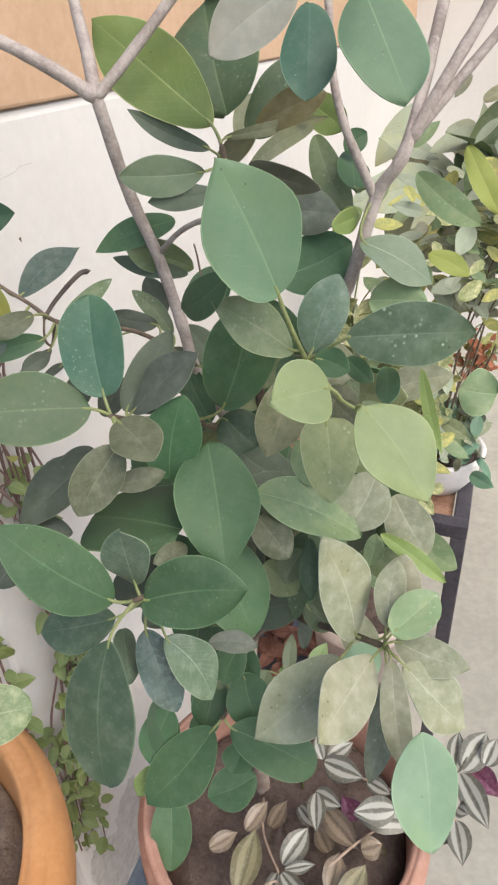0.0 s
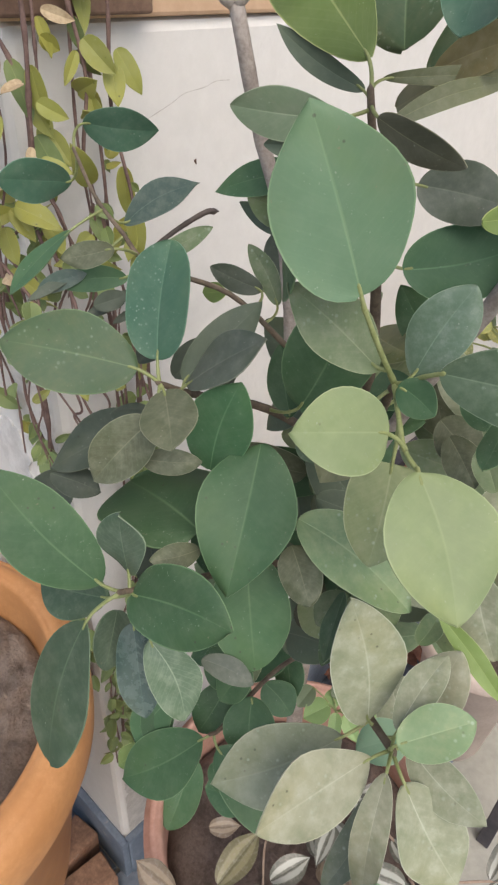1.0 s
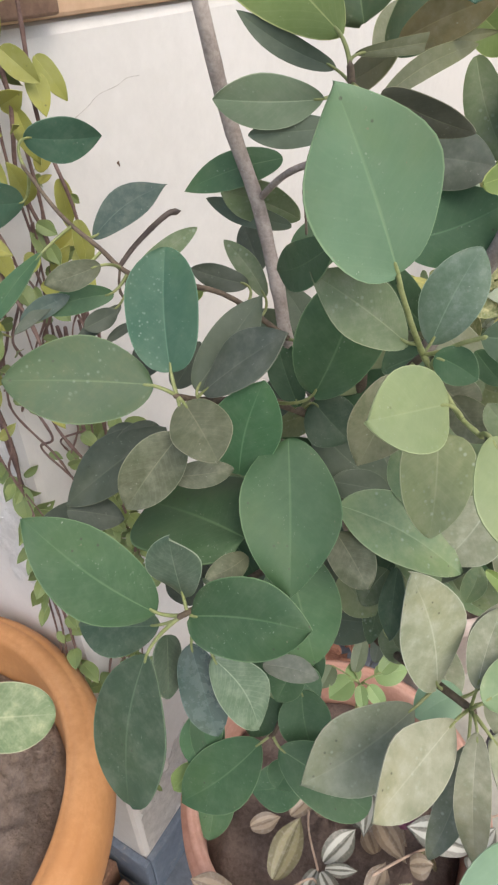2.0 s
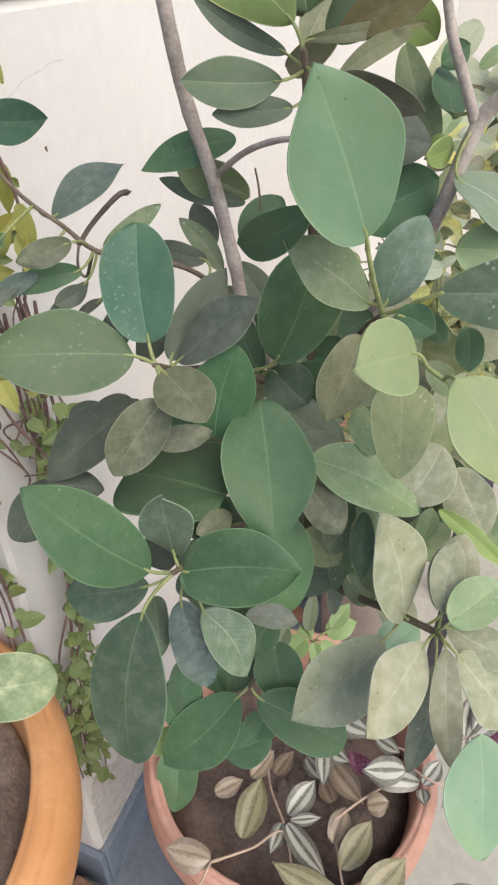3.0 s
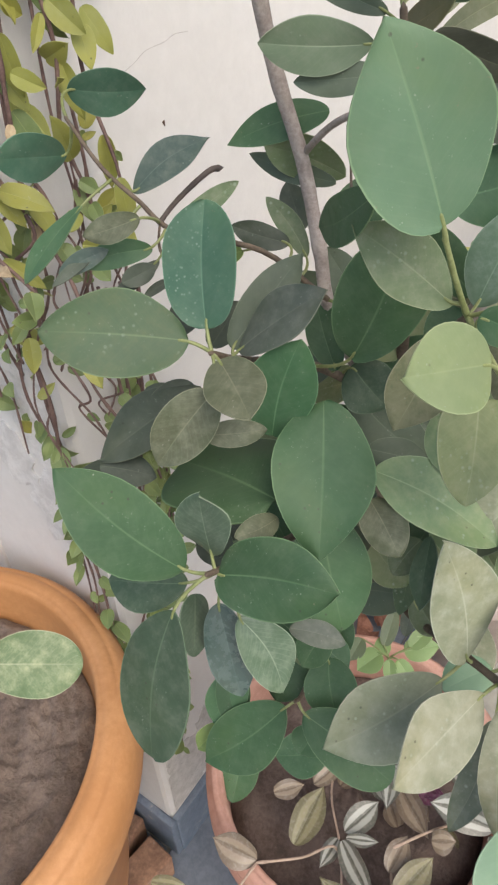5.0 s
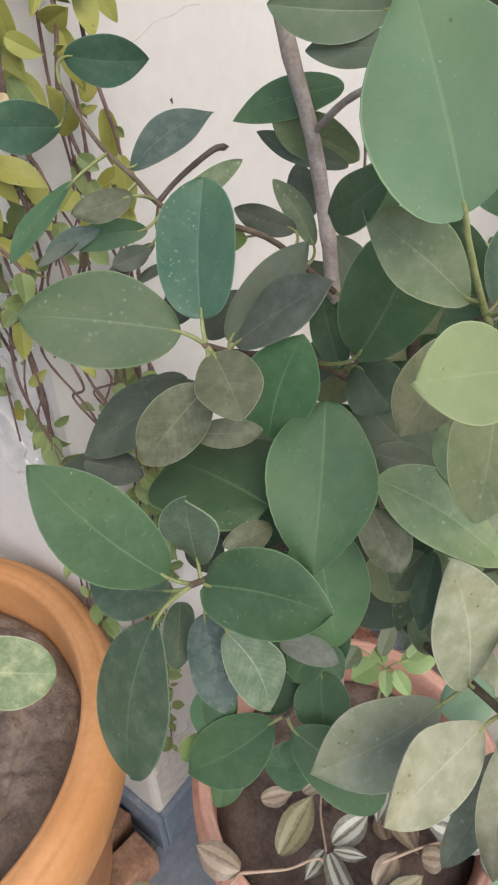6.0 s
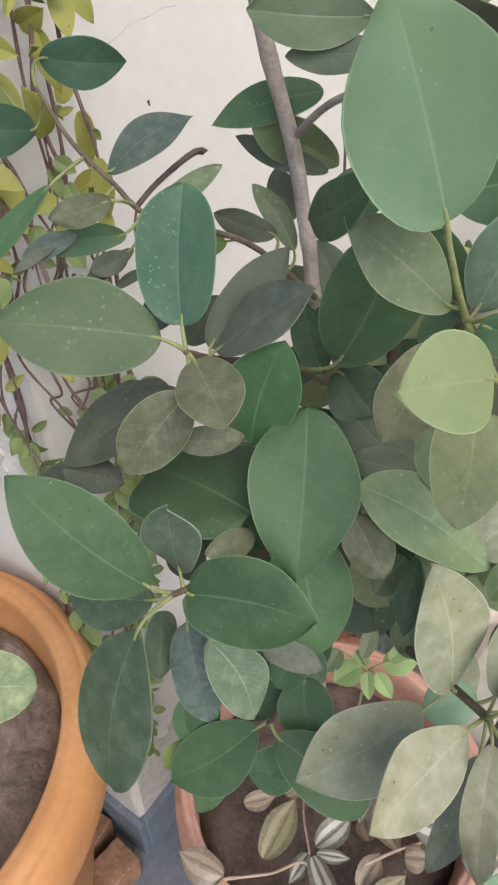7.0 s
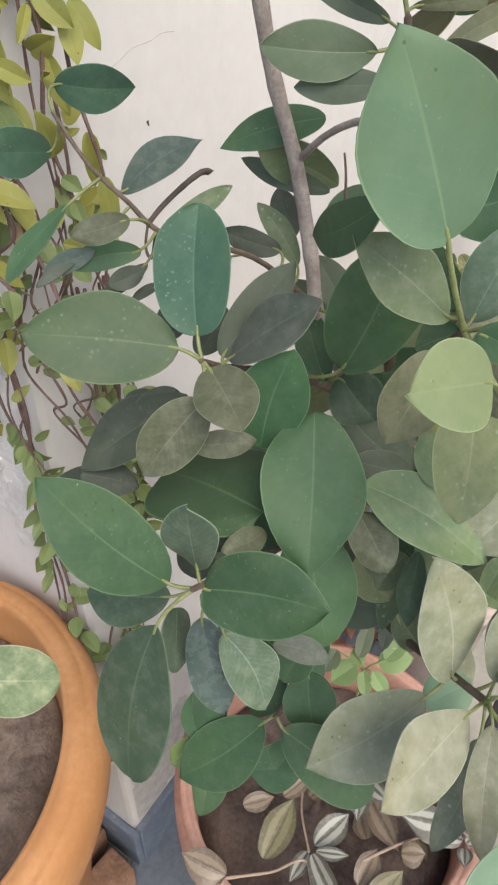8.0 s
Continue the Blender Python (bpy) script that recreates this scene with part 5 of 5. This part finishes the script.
# ---- stand with a white bowl ----
stand = thing("plant_stand", (0.106, 0.865, 0.0), "dark steel plant stand with a rusted tray", "plant stand")
H, SX, SY = 0.622, -0.34, 0.34
for x, y in ((0, 0), (SX, 0), (0, SY), (SX, SY)):
    part("leg", box(bmesh.new(), (x - 0.011, y - 0.011, 0.0), (x + 0.011, y + 0.011, H - 0.012), 0.002), STEEL, stand, smooth=False)
for lo, hi in (((SX, -0.011, 0), (0.011, 0.011, 0)), ((SX, SY - 0.011, 0), (0.011, SY + 0.011, 0)), ((-0.011, 0.011, 0), (0.011, SY - 0.011, 0)), ((SX - 0.011, 0.011, 0), (SX + 0.011, SY - 0.011, 0))):
    part("rail", box(bmesh.new(), (lo[0], lo[1], H - 0.012), (hi[0], hi[1], H + 0.012), 0.002), STEEL, stand, smooth=False)
part("tray", box(bmesh.new(), (SX + 0.013, 0.013, H - 0.004), (-0.013, SY - 0.013, H + 0.004), 0.001), RUST, stand, smooth=False)
bowl = thing("white_bowl", (0.060, 0.965, H + 0.004), "white glazed bowl planter on a plant stand", "plant pot")
part("body", lathe([(0.030, 0.0), (0.040, 0.002), (0.058, 0.030), (0.066, 0.062), (0.067, 0.068), (0.063, 0.070), (0.059, 0.066), (0.050, 0.034), (0.028, 0.008)], 48), BOWL, bowl)
soil_disc(0.058, 0.056, 0.003, "soil", SOIL, bowl, 3.0)

small = thing("pale_pot", (-0.050, 1.005, 0.0), "pale pinkish clay pot with dark soil", "plant pot")
part("body", lathe([(0.062, 0.0), (0.070, 0.003), (0.092, 0.262), (0.104, 0.266), (0.106, 0.272), (0.106, 0.296), (0.102, 0.302), (0.094, 0.302), (0.090, 0.296), (0.084, 0.20), (0.055, 0.015)], 60), PINKPOT, small)
soil_disc(0.090, 0.272, 0.005, "soil", SOIL, small, 4.0)


# ---- plants behind ----
CROTON = leaf_material("croton_leaf", (0.26, 0.29, 0.10), (0.55, 0.50, 0.16), 0.45, 0.75, (0.62, 0.52, 0.14), 0.5)
SAGE = leaf_material("sage_leaf", (0.27, 0.32, 0.23), (0.42, 0.46, 0.35), 0.55, 0.4, (0.34, 0.36, 0.30), vein=0.3)
CREAM = leaf_material("speckled_leaf", (0.20, 0.24, 0.10), (0.55, 0.52, 0.26), 0.5, 0.9, (0.60, 0.55, 0.31), 0.3)
RED = leaf_material("red_speck", (0.36, 0.13, 0.07), (0.50, 0.25, 0.14), 0.5, 0.3, (0.40, 0.28, 0.16))


def bush(name, foot, centre, spread, mats, count, size, label, slim=0.6, seed=1, east=9.0, low=0.0):
    """A shrub: stems from its foot and single leaves through its crown."""
    rng = random.Random(seed)
    plant = thing(name, foot, label, "potted plant")
    o = Vector(foot)
    tops = []
    for k in range(5):
        end = Vector([centre[i] + spread[i] * rng.uniform(-0.6, 0.6) for i in range(3)])
        mid = o.lerp(end, 0.5) + Vector((rng.uniform(-0.02, 0.02), rng.uniform(-0.02, 0.02), 0.02))
        line = spline([o, mid, end], 6)
        tops.append(line)
        part("stem", tube([q - o for q in line], 0.0018, 0.0010, 7, 0.2), TWIG, plant)
    for k in range(count):
        a = Vector([centre[i] + spread[i] * rng.gauss(0, 0.52) for i in range(3)])
        a.x, a.z = a.x - 2 * max(0.0, a.x - east), max(a.z, low + 0.02 * rng.random())
        d = Vector((rng.uniform(-1, 1), rng.uniform(-1, 0.6), rng.uniform(-0.9, 0.6))).normalized()
        s = size * rng.uniform(0.65, 1.3)
        part("leaf", blade(bmesh.new(), s, s * slim * rng.uniform(0.8, 1.15), 0.45, 0.14, 0.2, 0.04, rng.uniform(-0.3, 0.3), 0.85, 0.0005, 8, 6, seed=k), (mats[k % len(mats)], mats[k % len(mats)]),
             plant, m=Matrix.Translation(-o) @ aimed(a, a + d * s, (rng.uniform(-0.3, 0.6), rng.uniform(-1, -0.2), rng.uniform(0.1, 1))))
        near = min((q for line in tops for q in line), key=lambda q: (q - a).length)
        if (near - a).length < 0.07:
            part("stalk", tube([q - o for q in spline([near, near.lerp(a, 0.5) + Vector((0, 0, 0.004)), a], 3)], 0.0011, 0.0008, 6), PETIOLE, plant)
    return plant


bush("croton", (-0.050, 1.005, 0.272), (-0.008, 0.755, 0.885), (0.085, 0.08, 0.165), (CREAM, CROTON, CREAM, SAGE, LEAF["light"], CREAM, LEAF["hang"]), 390, 0.030, "croton with cream and yellow speckled leaves in a pale pot", 0.5, 3, 0.070)
bush("shrub", (0.060, 0.965, H + 0.058), (0.085, 0.970, 1.000), (0.085, 0.09, 0.12), (SAGE, LEAF["light"], CREAM, SAGE, LEAF["dusty"], CROTON, LEAF["pale"]), 190, 0.040, "leafy pale olive-green shrub in a white bowl", 0.45, 5, 9.0, 0.86)
bush("trailing_herb", (0.045, 0.955, H + 0.058), (0.070, 0.945, 0.735), (0.055, 0.05, 0.04), (SAGE, LEAF["mint2"], LEAF["dusty"], LEAF["dark"], LEAF["light"]), 90, 0.036, "low grey-green herb spilling over a white bowl", 0.5, 21, 0.115, 0.700)
big = thing("terracotta_tub", (-0.06, 1.70, 0.0), "terracotta tub holding a grey-green shrub behind the stand", "plant pot")
part("body", lathe([(0.09, 0.0), (0.10, 0.004), (0.13, 0.26), (0.145, 0.262), (0.148, 0.27), (0.148, 0.31), (0.143, 0.316), (0.132, 0.316), (0.126, 0.30), (0.118, 0.2), (0.08, 0.02)], 60), TERRACOTTA, big)
soil_disc(0.126, 0.290, 0.006, "soil", SOIL, big, 7.0)
bush("sage_shrub", (-0.06, 1.70, 0.292), (0.11, 1.38, 1.02), (0.14, 0.12, 0.13), (SAGE, LEAF["dusty"], SAGE, SAGE, LEAF["olive"]), 90, 0.13, "grey-green broad-leaved shrub in a terracotta tub", 0.5, 8)
# tiny red leaves added in place of a patch of red pebbles
bush("coleus", (0.075, 0.985, H + 0.058), (0.100, 1.040, 0.815), (0.035, 0.03, 0.03), (RED, RED, CROTON), 60, 0.018, "small orange-red leaf specks standing in for red pebbles", 0.6, 12)
